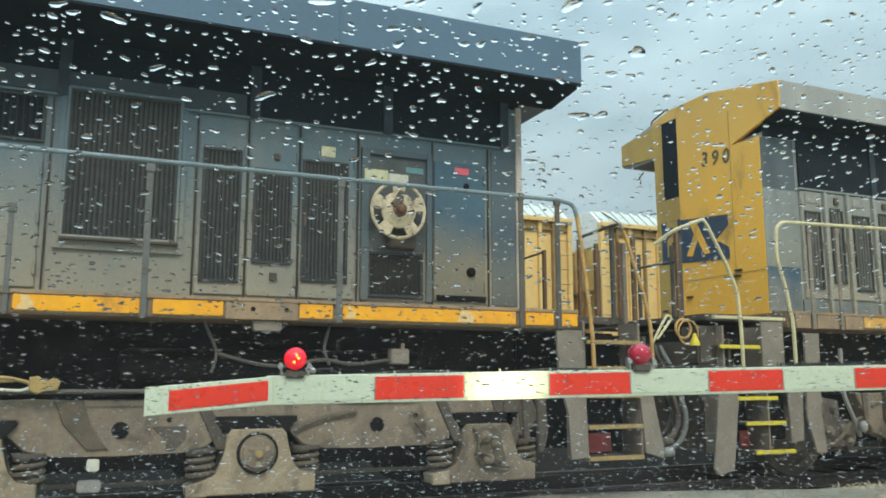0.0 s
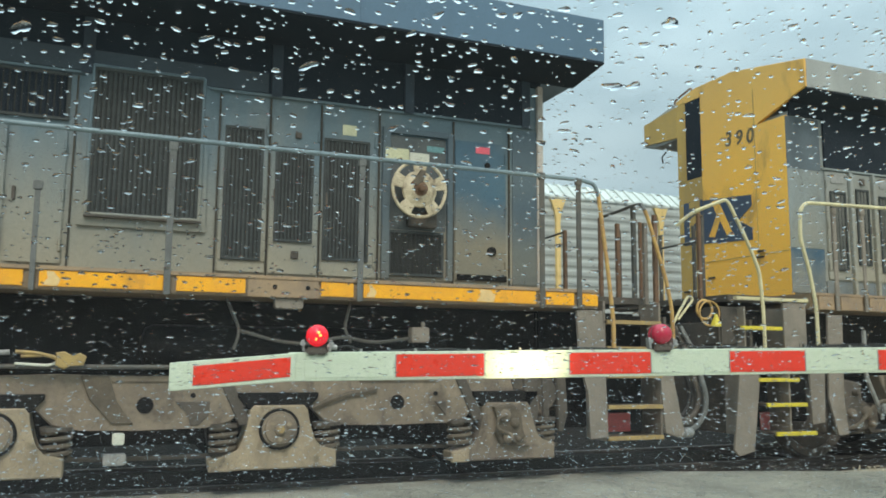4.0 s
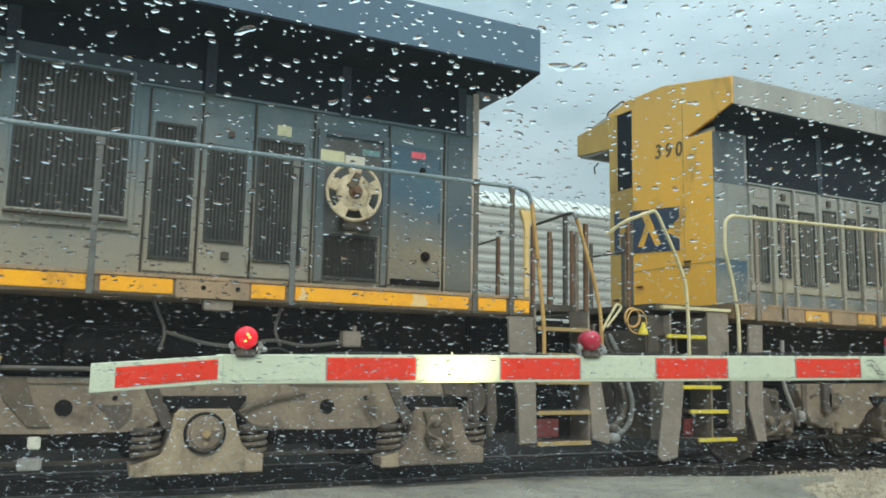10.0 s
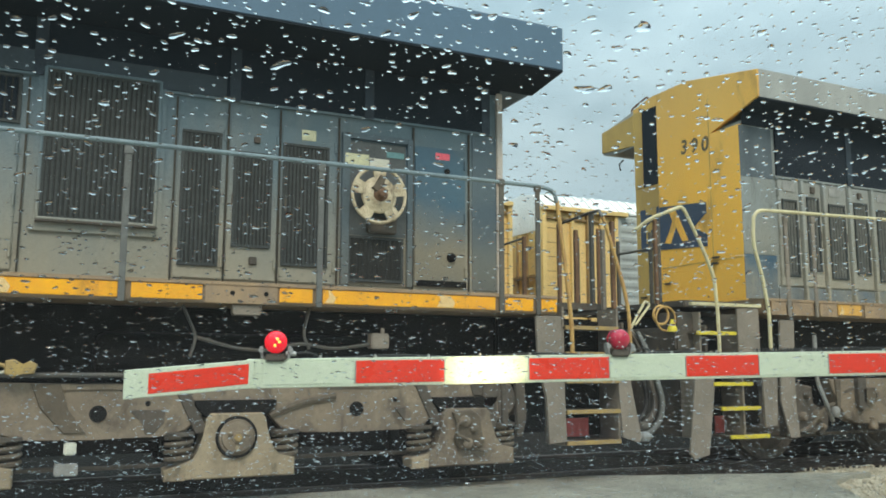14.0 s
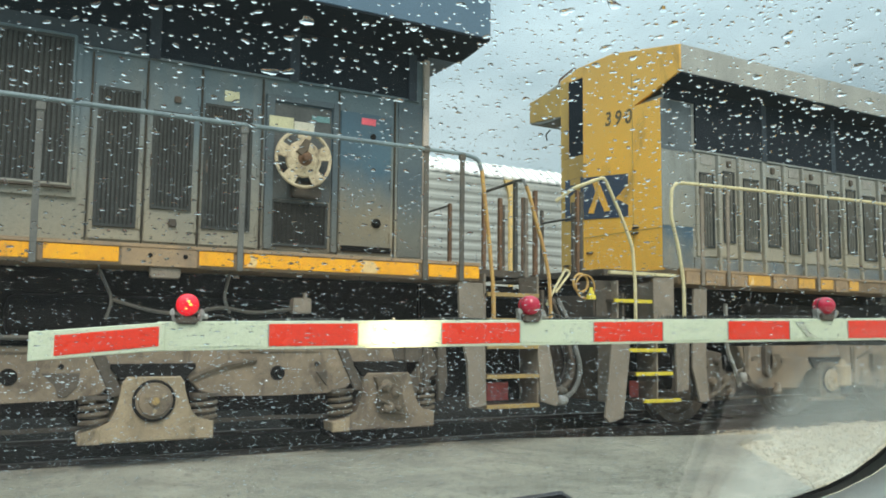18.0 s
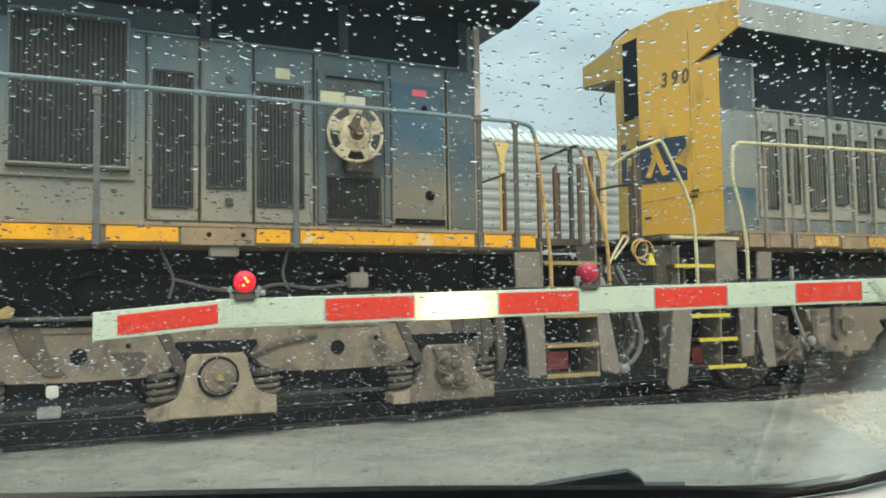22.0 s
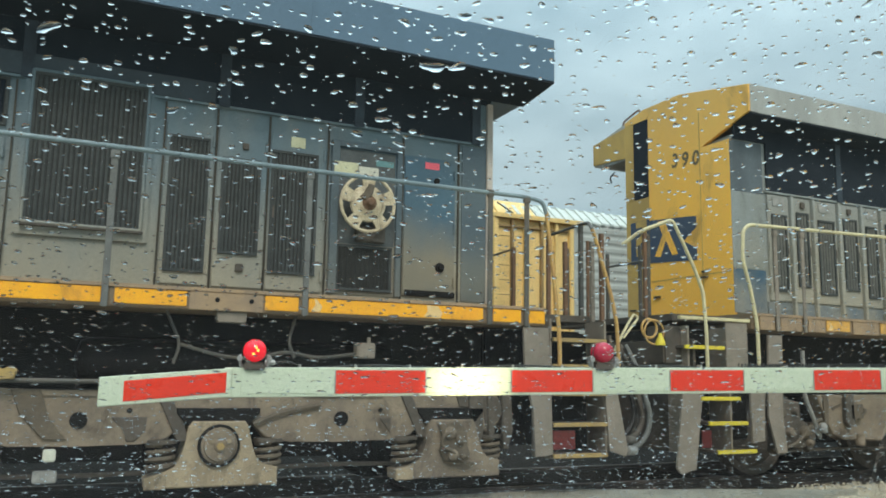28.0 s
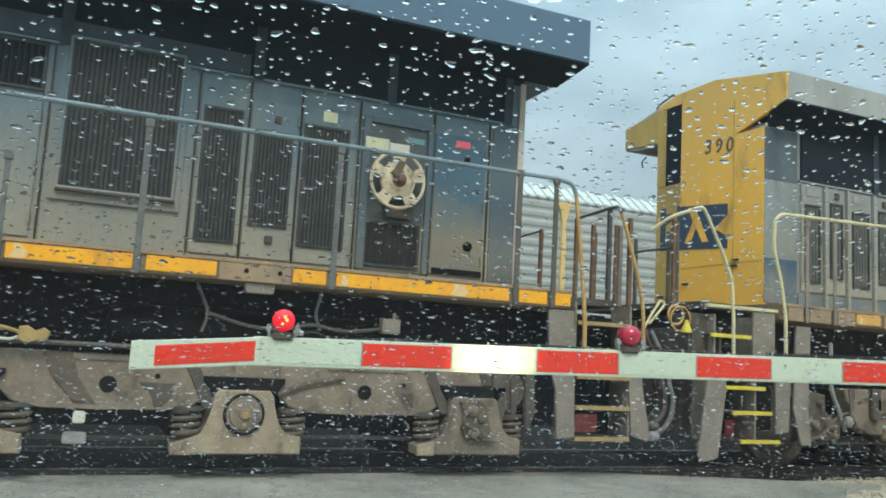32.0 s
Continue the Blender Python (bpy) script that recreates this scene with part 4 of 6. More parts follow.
    part("fuel_tank", prism([(7.15, 0.45), (7.0, 0.6), (7.0, 1.3), (10.04, 1.3), (10.04, 0.6), (9.89, 0.45)], "x", X(7.6), X(13.4), None, 0.02), M_DARK, L, "grimy black fuel tank")
    # plain front part beyond the hood
    part("cab", prism([(YS + 0.1, zd), (YS + 0.1, 3.6), (7.6, 4.5), (9.44, 4.5), (2 * YC - YS - 0.1, 3.6), (2 * YC - YS - 0.1, zd)], "x", X(cfg["length"] - 4.4), X(cfg["length"] - 2.2), None, 0.02), cfg["hood_mat"], L)
    part("nose", box(X(cfg["length"] - 2.19), X(cfg["length"] - 0.9), 7.5, 9.54, zd, 3.2, 0.05), cfg["hood_mat"], L)
    # coupler and pilot
    part("pilot_plate", prism([(7.02, 1.58), (10.02, 1.58), (10.02, 0.9), (9.6, 0.35), (7.44, 0.35), (7.02, 0.9)], "x", X(0.0), X(0.035), None, 0.004), M_DARK, L, "grimy end plate")
    # Added block: closes the view under the platform with shade-black.
    part("underframe_end_block", box(X(0.04), X(1.25), 7.5, 9.5, 0.45, zb - 0.003, 0.02), M_BLACK, L, "added black block closing the underframe end")
    part("coupler", prism([(X(0.0), 0.78), (X(0.0), 1.0), (X(-0.28), 1.0), (X(-0.33), 0.95), (X(-0.33), 0.70), (X(-0.24), 0.68), (X(-0.2), 0.78)], "y", YC - 0.13, YC + 0.13, None, 0.02), M_RUST, L, "rusty knuckle coupler")
    return L


def XL(u):
    return 5.25 - u


def XR(u):
    return 6.33 + u


left = locomotive("locomotive", (-5.5, YC, 0), XL, dict(
    side=YH, deck=(1.815, 1.635), length=22.3, hood=1.11, wing=0.72, far=2 * YC - YH, wing_z=(4.63, 4.18), oily=False, screen_z=3.60, hood_mat=M_GREY, wing_mat=M_FASCIA, rib_mat=M_RIB,
    screen_u=0.14, screen_ribs=(1.3, 2.62, 3.95, 5.6, 7.2), stripe_mat=M_STRIPE, rail_mat=M_RAIL_B,
    stripes=((-3.2, -2.45), (-2.3, -0.68), (-0.57, 0.33), (0.43, 0.98), (1.62, 1.91), (2.0, 3.71), (3.82, 4.13), (4.22, 4.40)),
    patches=((1.0, 1.6),), worn=((3.09, 3.28), (2.02, 2.12), (-0.55, -0.42)),
    rail=((-10, YS - 0.02, 2.9), (4.2, YS - 0.02, 2.91), (4.37, YS - 0.02, 2.88), (4.41, YS - 0.02, 2.76)),
    posts=((-4.4, 2.88, M_GREY, 0.028), (-2.38, 2.88, M_GREY, 0.028), (-0.62, 2.45, M_POST_G, 0.020), (0.355, 2.86, M_POST_G, 0.026), (1.96, 2.88, M_POST_G, 0.026), (3.77, 2.92, M_POST_D, 0.028), (4.18, 2.90, M_POST_D, 0.027)),
), "weathered blue-grey diesel locomotive, dusty, standing beyond the gate")

right = locomotive("locomotive", (17.0, YC, 0), XR, dict(
    side=YHR, deck=(1.90, 1.715), length=22.3, hood=0.96, wing=0.93, far=9.30, wing_z=(4.63, 4.29), oily=True, screen_z=3.45, hood_mat=M_CORNER, wing_mat=M_FASCIA_R, rib_mat=M_RIB,
    screen_ribs=(2.75, 4.2, 5.8, 7.4), screen_u=0.52, stripe_mat=M_STRIPE_R, rail_mat=M_RAIL_C,
    stripes=((8.35, 8.75), (9.3, 9.62), (9.75, 10.0), (10.35, 10.55), (11.4, 11.8), (12.9, 13.4)),
    patches=((7.27, 7.50), (7.60, 7.93), (8.04, 8.32), (8.8, 9.25), (10.05, 10.3)), worn=((8.37, 8.45),),
    rail=((20, YS - 0.02, 3.0), (10.8, YS - 0.02, 3.0), (7.4, YS - 0.02, 2.92), (7.14, YS - 0.02, 2.91), (7.05, YS - 0.02, 2.83), (7.03, YS - 0.02, 2.5), (7.14, YS - 0.02, 2.15), (7.215, YS - 0.02, 1.75), (7.22, YS - 0.02, 1.22)),
    posts=((7.54, 2.86, M_PLATE, 0.03), (7.98, 2.88, M_PLATE, 0.026), (9.68, 2.92, M_PLATE, 0.026), (11.4, 2.95, M_PLATE, 0.026), (13.2, 2.97, M_PLATE, 0.026)),
), "weathered locomotive with a yellow end, coupled back to back")


def dress_left(L):
    """Doors, screens, labels and hand brake on the hood of the first locomotive."""
    X = lambda x: 5.25 - x
    U = lambda x: 5.25 - x
    Xi = XL
    # left of the big grille: panels
    for a, b in ((-2.9, -1.75), (-1.72, -0.93), (-0.90, -0.47)):
        door(L, Xi, U(b), U(a), 1.9, 3.08, M_GREY)
    for a, b in ((-2.9, -1.75), (-1.35, -0.50)):
        louvre(L, a, b, 3.17, 3.54, YH - 0.004, 0.05, "side_screen", M_SCREEN)
    # Panel is darker than the hood to paint the overhang's shade.
    part("upper_panel", box(-4.0, 1.22, YH - 0.036, YH - 0.03, 3.605, 3.80, 0.002), M_UPPER, L, "grey panel over the intake, overhang shade in its colour")
    g = part("grille_panel", box(-0.36, 0.70, YH - 0.03, YH - 0.002, 2.24, 3.72, 0.006), M_GREY, L, "big louvred intake panel")
    louvre(g, -0.262, 0.60, 2.37, 3.62, YH - 0.032, 0.042, "grille")
    rimming = bmesh.new()
    for a, b in (((-0.30, 2.345), (-0.30, 3.66)), ((0.638, 2.345), (0.638, 3.66)), ((-0.30, 3.66), (0.638, 3.66)), ((-0.30, 2.345), (0.638, 2.345))):
        tube([(a[0], YH - 0.052, a[1]), (b[0], YH - 0.052, b[1])], 0.014, 8, rimming)
    part("grille_rim", rimming, M_GREY, g, "rounded rim round the intake grille", True)
    part("grille_ledge", box(-0.31, 0.66, YH - 0.075, YH - 0.03, 2.315, 2.335, 0.004), M_DARK, g)
    d = door(L, Xi, U(1.24), U(0.81), 1.9, 3.40, M_GREY)
    louvre(d, 0.87, 1.17, 2.04, 3.23, YH - 0.024)
    d = door(L, Xi, U(1.73), U(1.27), 1.9, 3.40, M_GREY)
    louvre(d, 1.338, 1.648, 2.23, 3.08, YH - 0.024)
    part("latch_box", box(1.48, 1.55, YH - 0.05, YH - 0.022, 2.05, 2.12, 0.006), M_DARK, d, "square recessed latch")
    part("latch_box", box(1.49, 1.55, YH - 0.045, YH - 0.022, 3.20, 3.26, 0.006), M_DARK, d)
    d = door(L, Xi, U(2.30), U(1.76), 1.9, 3.40, M_GREY)
    louvre(d, 1.80, 2.20, 2.08, 3.21, YH - 0.024)
    part("label_plate", box(1.952, 2.092, YH - 0.028, YH - 0.022, 3.287, 3.39, 0.002), M_TAG_Y, d, "small pale yellow label")
    # hand brake bay
    bay = part("brake_bay", box(2.36, 3.11, YH - 0.012, YH - 0.001, 1.9, 3.42, 0.004), M_BLUE, L, "recessed hand brake bay")
    fr = bmesh.new()
    for a, b in ((2.36, 2.44), (3.05, 3.11)):
        box(a, b, YH - 0.05, YH - 0.012, 1.9, 3.42, 0.006, fr)
    box(2.44, 3.05, YH - 0.05, YH - 0.012, 3.36, 3.42, 0.006, fr)
    part("bay_frame", fr, M_BLUE_C, bay)
    # Back of the bay in a darker grey that paints the recess in shade.
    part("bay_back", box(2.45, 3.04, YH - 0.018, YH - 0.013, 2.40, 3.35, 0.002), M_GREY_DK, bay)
    louvre(bay, 2.46, 2.99, 1.965, 2.36, YH - 0.018, 0.05, "vent", M_BACK)
    part("brake_housing", box(2.62, 2.92, YH - 0.10, YH - 0.018, 2.42, 2.58, 0.012), M_DARK, bay, "dark hand brake gear housing")
    w = part("brake_wheel", ring_bar((2.70, YH - 0.17, 2.785), "y", 0.275, 0.017, 40), M_CREAM, bay, "cream-painted hand brake wheel", True)
    web = bmesh.new()
    n = 5
    for k in range(n):
        a = 2 * math.pi * k / n + math.pi / 2
        c, s = math.cos(a), math.sin(a)
        p = [(0.08, -0.10), (0.16, -0.055), (0.275, -0.075), (0.275, 0.075), (0.16, 0.055), (0.08, 0.10)]
        prism([(2.70 + q * c - r * s, 2.785 + q * s + r * c) for q, r in p], "y", YH - 0.185, YH - 0.165, web)
    lathe([(0, 0.185), (-0.02, 0.175), (-0.05, 0.10), (-0.05, 0.02)], (2.70, YH - 0.165, 2.785), "y", 24, web)
    part("brake_spokes", web, M_CREAM, w, "broad pressed spokes", False)
    part("wheel_hub", lathe([(-0.065, 0.02), (-0.06, 0.034), (-0.02, 0.05), (0, 0.075), (0.13, 0.075), (0.16, 0.03)], (2.70, YH - 0.215, 2.785), "y", 16), M_RUST, w, "rust-stained hub and nut")
    part("brake_pawl", prism([(2.66, 2.80), (2.72, 2.86), (2.745, 2.96), (2.69, 2.97), (2.65, 2.89), (2.60, 2.84)], "y", YH - 0.245, YH - 0.205, None, 0.006), M_TRUCK_D, w, "dull brown pawl over the hub")
    part("label_plate", box(2.385, 2.63, YH - 0.056, YH - 0.05, 3.09, 3.205, 0.002), M_TAG_Y, bay, "pale yellow notice")
    part("label_plate", box(2.645, 2.855, YH - 0.03, YH - 0.018, 3.09, 3.185, 0.002), M_TAG_W, bay, "off-white notice")
    part("label_plate", box(2.83, 3.02, YH - 0.024, YH - 0.018, 3.21, 3.27, 0.002), M_TAG_T, bay, "teal notice")
    d = door(L, Xi, U(3.72), U(3.14), 1.92, 3.37, M_BLUE, handle=False)
    part("label_plate", box(3.37, 3.53, YH - 0.028, YH - 0.022, 3.25, 3.32, 0.002), M_TAG_R, d, "small red label")
    part("knob", lathe([(0, 0.05), (-0.02, 0.05), (-0.03, 0.03), (-0.05, 0.028)], (3.55, YH - 0.022, 2.23), "y", 16), M_BLACK, d, "round dark latch")
    part("knob", lathe([(0, 0.03), (-0.02, 0.03)], (3.50, YH - 0.022, 3.13), "y", 12), M_BLACK, d)
    # The slot is no opening: a black strip paints its shade.
    part("door_foot_shade", box(3.165, 3.725, YH - 0.032, YH - 0.02, 1.925, 1.985, 0.004), M_BLACK, d, "shaded slot at the foot of the door, painted as a black strip")
    part("corner_panel", box(3.80, 4.13, YH - 0.012, YH - 0.001, 1.9, 3.55, 0.003), M_BLUE_C, L)
    part("corner_strip", box(4.09, 4.16, YH - 0.035, YH + 0.03, 1.83, 4.06, 0.006), M_TRIM_D, L, "pale worn corner strip")
    for x in (-0.42, 0.79, 1.255, 1.745, 2.33, 3.125, 3.76):
        part("hood_seam", box(x - 0.008, x + 0.008, YH - 0.024, YH - 0.001, 1.86, 3.56, 0.003), M_INK, L)
    # below the deck
    part("hose_run", tube(bend([(0.86, 7.2, 1.63), (0.98, 7.16, 1.36), (0.93, 7.16, 1.2)], 0.1), 0.013, 6), M_POST_D, L, "", True)
    part("hose_run", tube(bend([(0.98, 7.16, 1.36), (1.3, 7.14, 1.27), (1.6, 7.14, 1.25), (1.85, 7.14, 1.33), (2.15, 7.14, 1.27), (2.5, 7.14, 1.32)], 0.12), 0.015, 6), M_POST_D, L, "sagging air hose under the deck", True)
    part("hose_run", tube(bend([(1.95, 7.2, 1.63), (1.88, 7.14, 1.4), (1.94, 7.14, 1.27)], 0.1), 0.014, 6), M_POST_D, L, "", True)
    part("junction_box", box(2.50, 2.67, 7.08, 7.2, 1.28, 1.42, 0.01), M_PLATE, L, "small grey junction box")
    part("junction_stub", box(2.60, 2.63, 7.1, 7.13, 1.42, 1.47, 0.004), M_PLATE, L)
    part("lifting_lug", prism([(1.23, 1.634), (1.48, 1.634), (1.475, 1.56), (1.46, 1.545), (1.25, 1.545), (1.235, 1.56)], "y", YS + 0.02, YS + 0.1, None, 0.006), M_PLATE, L, "dusty lifting lug")
    # Hangers stand in shadow; the dark steel paints it.
    for a, b, m in ((3.66, 3.80, M_DARK), (3.86, 3.92, M_DARK), (4.02, 4.12, M_DARK)):
        part("brake_hanger", prism([(a, 0.98), (b, 0.98), (b + 0.02, 0.62), (b - 0.03, 0.45), (a + 0.02, 0.45)], "y", 7.13, 7.19, None, 0.008), m, L, "brake hanger plate, its shadow put into a dark colour")
    part("brake_cylinder", lathe([(0, 0.05), (0.03, 0.10), (0.22, 0.10), (0.26, 0.04), (0.4, 0.03)], (3.72, 7.3, 0.68), "x", 18), M_DARK, L, "grimy brake cylinder", True)
    part("side_pipe", tube([(-6, 7.10, 1.06), (0.45, 7.10, 1.05)], 0.018, 8), M_POST_D, L, "grimy pipe along the truck", True)
    hd = bmesh.new()
    tube(bend([(-0.70, 7.06, 1.165), (-0.56, 7.05, 1.155), (-0.43, 7.06, 1.125), (-0.39, 7.06, 1.09)], 0.04), 0.014, 8, hd)
    tube(bend([(-0.66, 7.06, 1.13), (-0.52, 7.06, 1.135)], 0.04), 0.012, 8, hd)
    part("release_handle", hd, M_TREAD_D, L, "dull yellow release handle", True)
    part("release_rod", tube(bend([(-0.70, 7.07, 1.075), (-0.56, 7.06, 1.065), (-0.47, 7.07, 1.06), (-0.42, 7.08, 1.08)], 0.03), 0.011, 8), M_TAG_W, L, "pale rod beside the handle", True)
    part("hose_end", tube(bend([(-1.46, 7.12, 1.02), (-1.06, 7.08, 1.12), (-0.89, 7.06, 1.15), (-0.74, 7.06, 1.16)], 0.08), 0.020, 8), M_HOSE, L, "pale grey hose end", True)
    part("angle_cock", prism([(-0.42, 1.06), (-0.36, 1.03), (-0.30, 1.07), (-0.22, 1.06), (-0.20, 1.13), (-0.25, 1.16), (-0.30, 1.12), (-0.36, 1.17), (-0.42, 1.16)], "y", 7.04, 7.1, None, 0.01), M_TREAD_D, L, "dull yellow valve block")
    part("valve_box", box(0.02, 0.11, 7.1, 7.2, 0.44, 0.53, 0.01), M_TAG_W, L, "pale sensor box")
    part("valve_box", box(-0.04, 0.13, 7.12, 7.2, 0.28, 0.37, 0.01), M_HOSE, L, "pale grey sensor box")
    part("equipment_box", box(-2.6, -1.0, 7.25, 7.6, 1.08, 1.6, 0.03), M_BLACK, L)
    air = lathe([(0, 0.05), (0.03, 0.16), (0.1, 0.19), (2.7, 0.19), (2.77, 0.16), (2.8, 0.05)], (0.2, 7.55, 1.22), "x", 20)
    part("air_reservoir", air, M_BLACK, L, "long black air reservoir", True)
    # step well and end railings
    steps(L, Xi, 0.10, 0.76, (0.40, 0.70, 1.0, 1.27, 1.53), M_TREAD_D,
          (((0.80, 1.62), (1.09, 1.62), (1.07, 1.15), (0.97, 0.82), (0.95, 0.38), (0.75, 0.40), (0.77, 0.9)), ((-0.03, 1.3), (0.12, 1.3), (0.12, 0.9), (0.08, 0.42), (-0.12, 0.36), (-0.15, 0.42), (-0.03, 0.95))))
    part("warning_plate", box(4.715, 4.98, 7.30, 7.318, 0.415, 0.60, 0.003), M_TAG_RD, L, "faded red warning plate")
    part("grab_iron", tube(bend([(4.41, YS - 0.02, 2.78), (4.5, YS - 0.02, 2.1), (4.56, YS - 0.02, 1.55), (4.565, YS - 0.02, 1.22)], 0.1), 0.021, 10), M_RAIL_Y, L, "chipped yellow grab iron below the handrail", True)
    part("grab_iron", tube(bend([(4.97, YS - 0.01, 2.66), (5.0, YS - 0.01, 2.6), (5.2, YS - 0.01, 2.0), (5.27, YS - 0.01, 1.7), (5.29, YS - 0.01, 1.2)], 0.1), 0.02, 10), M_RAIL_Y, L, "slanting chipped yellow grab iron", True)
    rails = ((5.15, 7.05, 2.64, M_RUST), (5.15, 7.22, 2.58, M_PLATE), (5.15, 7.42, 2.80, M_POST_D), (5.12, 7.68, 2.64, M_RUST), (5.12, 8.02, 2.76, M_RUST), (5.1, 8.78, 2.72, M_RUST), (5.1, 9.4, 2.72, M_POST_D))
    for x, y, z, m in rails:
        part("end_post", box(x - 0.022, x + 0.022, y - 0.022, y + 0.022, 1.72, z, 0.004), m, L, "upright post of the end railing")
    part("end_rail", tube(bend([(5.15, 7.42, 2.80), (5.14, 7.7, 2.78), (5.12, 8.02, 2.76)], 0.05), 0.018, 8), M_POST_D, L, "", True)
    part("end_rail", tube(bend([(4.97, YS - 0.01, 2.66), (5.1, 7.2, 2.78), (5.15, 7.42, 2.80)], 0.05), 0.018, 8), M_POST_D, L, "", True)
    part("end_rail", tube([(5.1, 8.78, 2.70), (5.1, 9.4, 2.68)], 0.014, 8), M_POST_D, L, "", True)


def dress_right(L):
    """End face, doors and railings of the second locomotive."""
    x0 = XR(0.96)
    zt, zu = 4.63, 4.29
    sheet = [(YHR, 1.905), (YHR, 4.04), (YHR + 0.5, 4.04), (YS + 0.004, zu + 0.004), (YS + 0.004, zt - 0.004), (YC - 0.35, 4.855), (8.80, 4.855), (8.80, 1.905)]
    face = part("end_face", prism(sheet, "x", x0 - 0.05, x0 - 0.003, None, 0.004), M_YELLOW, L, "weathered yellow end sheet")
    part("end_face_low", box(x0 - 0.045, x0 - 0.003, 8.803, 9.30, 1.93, 3.60, 0.004), M_YELLOW_D, L)
    # Slot is a flat sheet; the shade inside it is painted near black.
    part("end_slot", box(x0 - 0.046, x0 - 0.003, 8.803, 9.12, 3.603, 4.70, 0.003), M_SCREEN, L, "dark slot beside the end sheet")
    part("slot_top", prism([(8.803, 4.703), (8.803, 4.853), (8.9, 4.853), (9.30, 4.77), (9.30, 4.722), (9.12, 4.703)], "x", x0 - 0.05, x0 - 0.003), M_YELLOW, L)
    part("slot_post", box(x0 - 0.05, x0 - 0.003, 9.12, 9.30, 3.603, 4.72, 0.004), M_YELLOW_D, L, "grimy yellow post beside the slot")
    poly = [(9.303, 4.70), (2 * YC - YS - 0.004, zt - 0.004), (2 * YC - YS - 0.004, zu + 0.02), (9.303, zu - 0.04)]
    part("wing_end", prism(poly, "x", x0 - 0.05, x0 - 0.03, None, 0.003), M_YELLOW_D, L, "grimy yellow end of the far radiator housing")
    for z in (2.42,):
        part("end_seam", box(x0 - 0.054, x0 - 0.05, YHR + 0.02, 8.78, z, z + 0.012), M_YELLOW_D, face)
    part("end_seam", box(x0 - 0.054, x0 - 0.05, 7.80, 7.812, 1.95, 4.5), M_YELLOW_D, face)
    for y, z in ((8.6, 2.2), (7.7, 2.45), (7.72, 2.38), (9.1, 2.05)):
        part("end_fitting", box(x0 - 0.075, x0 - 0.05, y, y + 0.12, z, z + 0.025, 0.004), M_INK, face)
    # navy marking, drawn as plain shapes
    zt0, zb0, ya, yb = 3.165, 2.62, 7.90, 9.20
    poly = [(ya, zt0 - 0.12), (ya, zt0 + 0.02), (8.79, zt0 + 0.1), (8.79, zb0 + 0.06), (ya, zb0), (ya, zb0 + 0.15), (ya + 0.13, zb0 + 0.22), (ya + 0.24, (zt0 + zb0) / 2), (ya + 0.13, zt0 - 0.2)]
    part("navy_marking", prism(poly, "x", x0 - 0.056, x0 - 0.049), M_NAVY, face, "worn navy block marking")
    part("navy_marking", box(x0 - 0.051, x0 - 0.044, 8.81, yb, zb0 + 0.08, zt0 + 0.12), M_NAVY, face, "worn navy block marking")
    part("yellow_marking", prism([(8.24, 2.74), (8.35, 2.74), (8.47, 2.95), (8.58, 2.74), (8.69, 2.76), (8.53, 3.03), (8.62, 3.22), (8.50, 3.22), (8.42, 3.08)], "x", x0 - 0.060, x0 - 0.055), M_YELLOW, face)
    part("yellow_marking", prism([(8.86, 2.80), (9.08, 2.80), (9.08, 3.04), (8.95, 3.10), (8.95, 3.2), (9.08, 3.2), (9.08, 3.28), (8.86, 3.28), (8.86, 3.02), (8.99, 2.98), (8.99, 2.88), (8.86, 2.88)], "x", x0 - 0.055, x0 - 0.050), M_YELLOW_D, face)
    lettering("390", 0.26, Matrix.Translation((x0 - 0.052, 8.08, 3.87)) @ Euler((radians(90), 0, radians(-90))).to_matrix().to_4x4() @ Matrix.Rotation(radians(-7), 4, "Z"), M_INK_W, L, "road_number", 0.002, 1.5, 0.006)
    xw = x0 - 0.03
    part("roof_grab", tube(bend([(xw + 0.05, 9.0, 4.7), (xw + 0.05, 9.05, 4.92), (xw + 0.05, 9.42, 4.83), (xw + 0.05, 9.42, 4.6)], 0.05), 0.014, 8), M_RUST, L, "small roof grab iron", True)
    part("headlight_hook", tube(bend([(xw - 0.02, 9.55, 4.1), (xw - 0.1, 9.55, 4.02), (xw - 0.04, 9.6, 3.95)], 0.03), 0.01, 6), M_BLACK, L)
    part("corner_patch", box(x0 - 0.049, x0 + 0.47, YHR - 0.010, YHR - 0.001, 1.93, 2.457, 0.002), M_BLUE_R, L, "blue paint block low on the hood corner")
    part("corner_plate", box(x0 - 0.049, x0 + 0.47, YHR - 0.010, YHR - 0.001, 2.46, 3.40, 0.002), M_CORNER, L, "dull grey corner sheet")
    # Upper corner split off in a darker slate that includes the wing's shade.
    part("corner_upper", box(x0 - 0.049, x0 + 0.47, YHR - 0.010, YHR - 0.001, 3.403, 4.03, 0.002), M_UPPER_R, L, "dark slate upper corner sheet, wing shade in its colour")
    part("hood_foot", box(x0 + 0.48, 15.0, YHR - 0.016, YHR - 0.001, 1.92, 2.085, 0.003), M_BLUE_R, L, "chalky blue strip below the doors")
    # doors with narrow louvres
    x = x0 + 0.50
    k = 0
    while x < 14.5:
        w = (0.40, 0.36, 0.44)[k % 3]
        d = door(L, lambda u: u, x + 0.02, x + w - 0.02, 2.10, 3.415, M_DOOR_R, YHR)
        louvre(d, x + 0.10, x + w - 0.10, 2.24 + 0.08 * (k % 2), 3.14 + 0.06 * (k % 2), YHR - 0.024, 0.05, "louvre", M_SLAT_R)
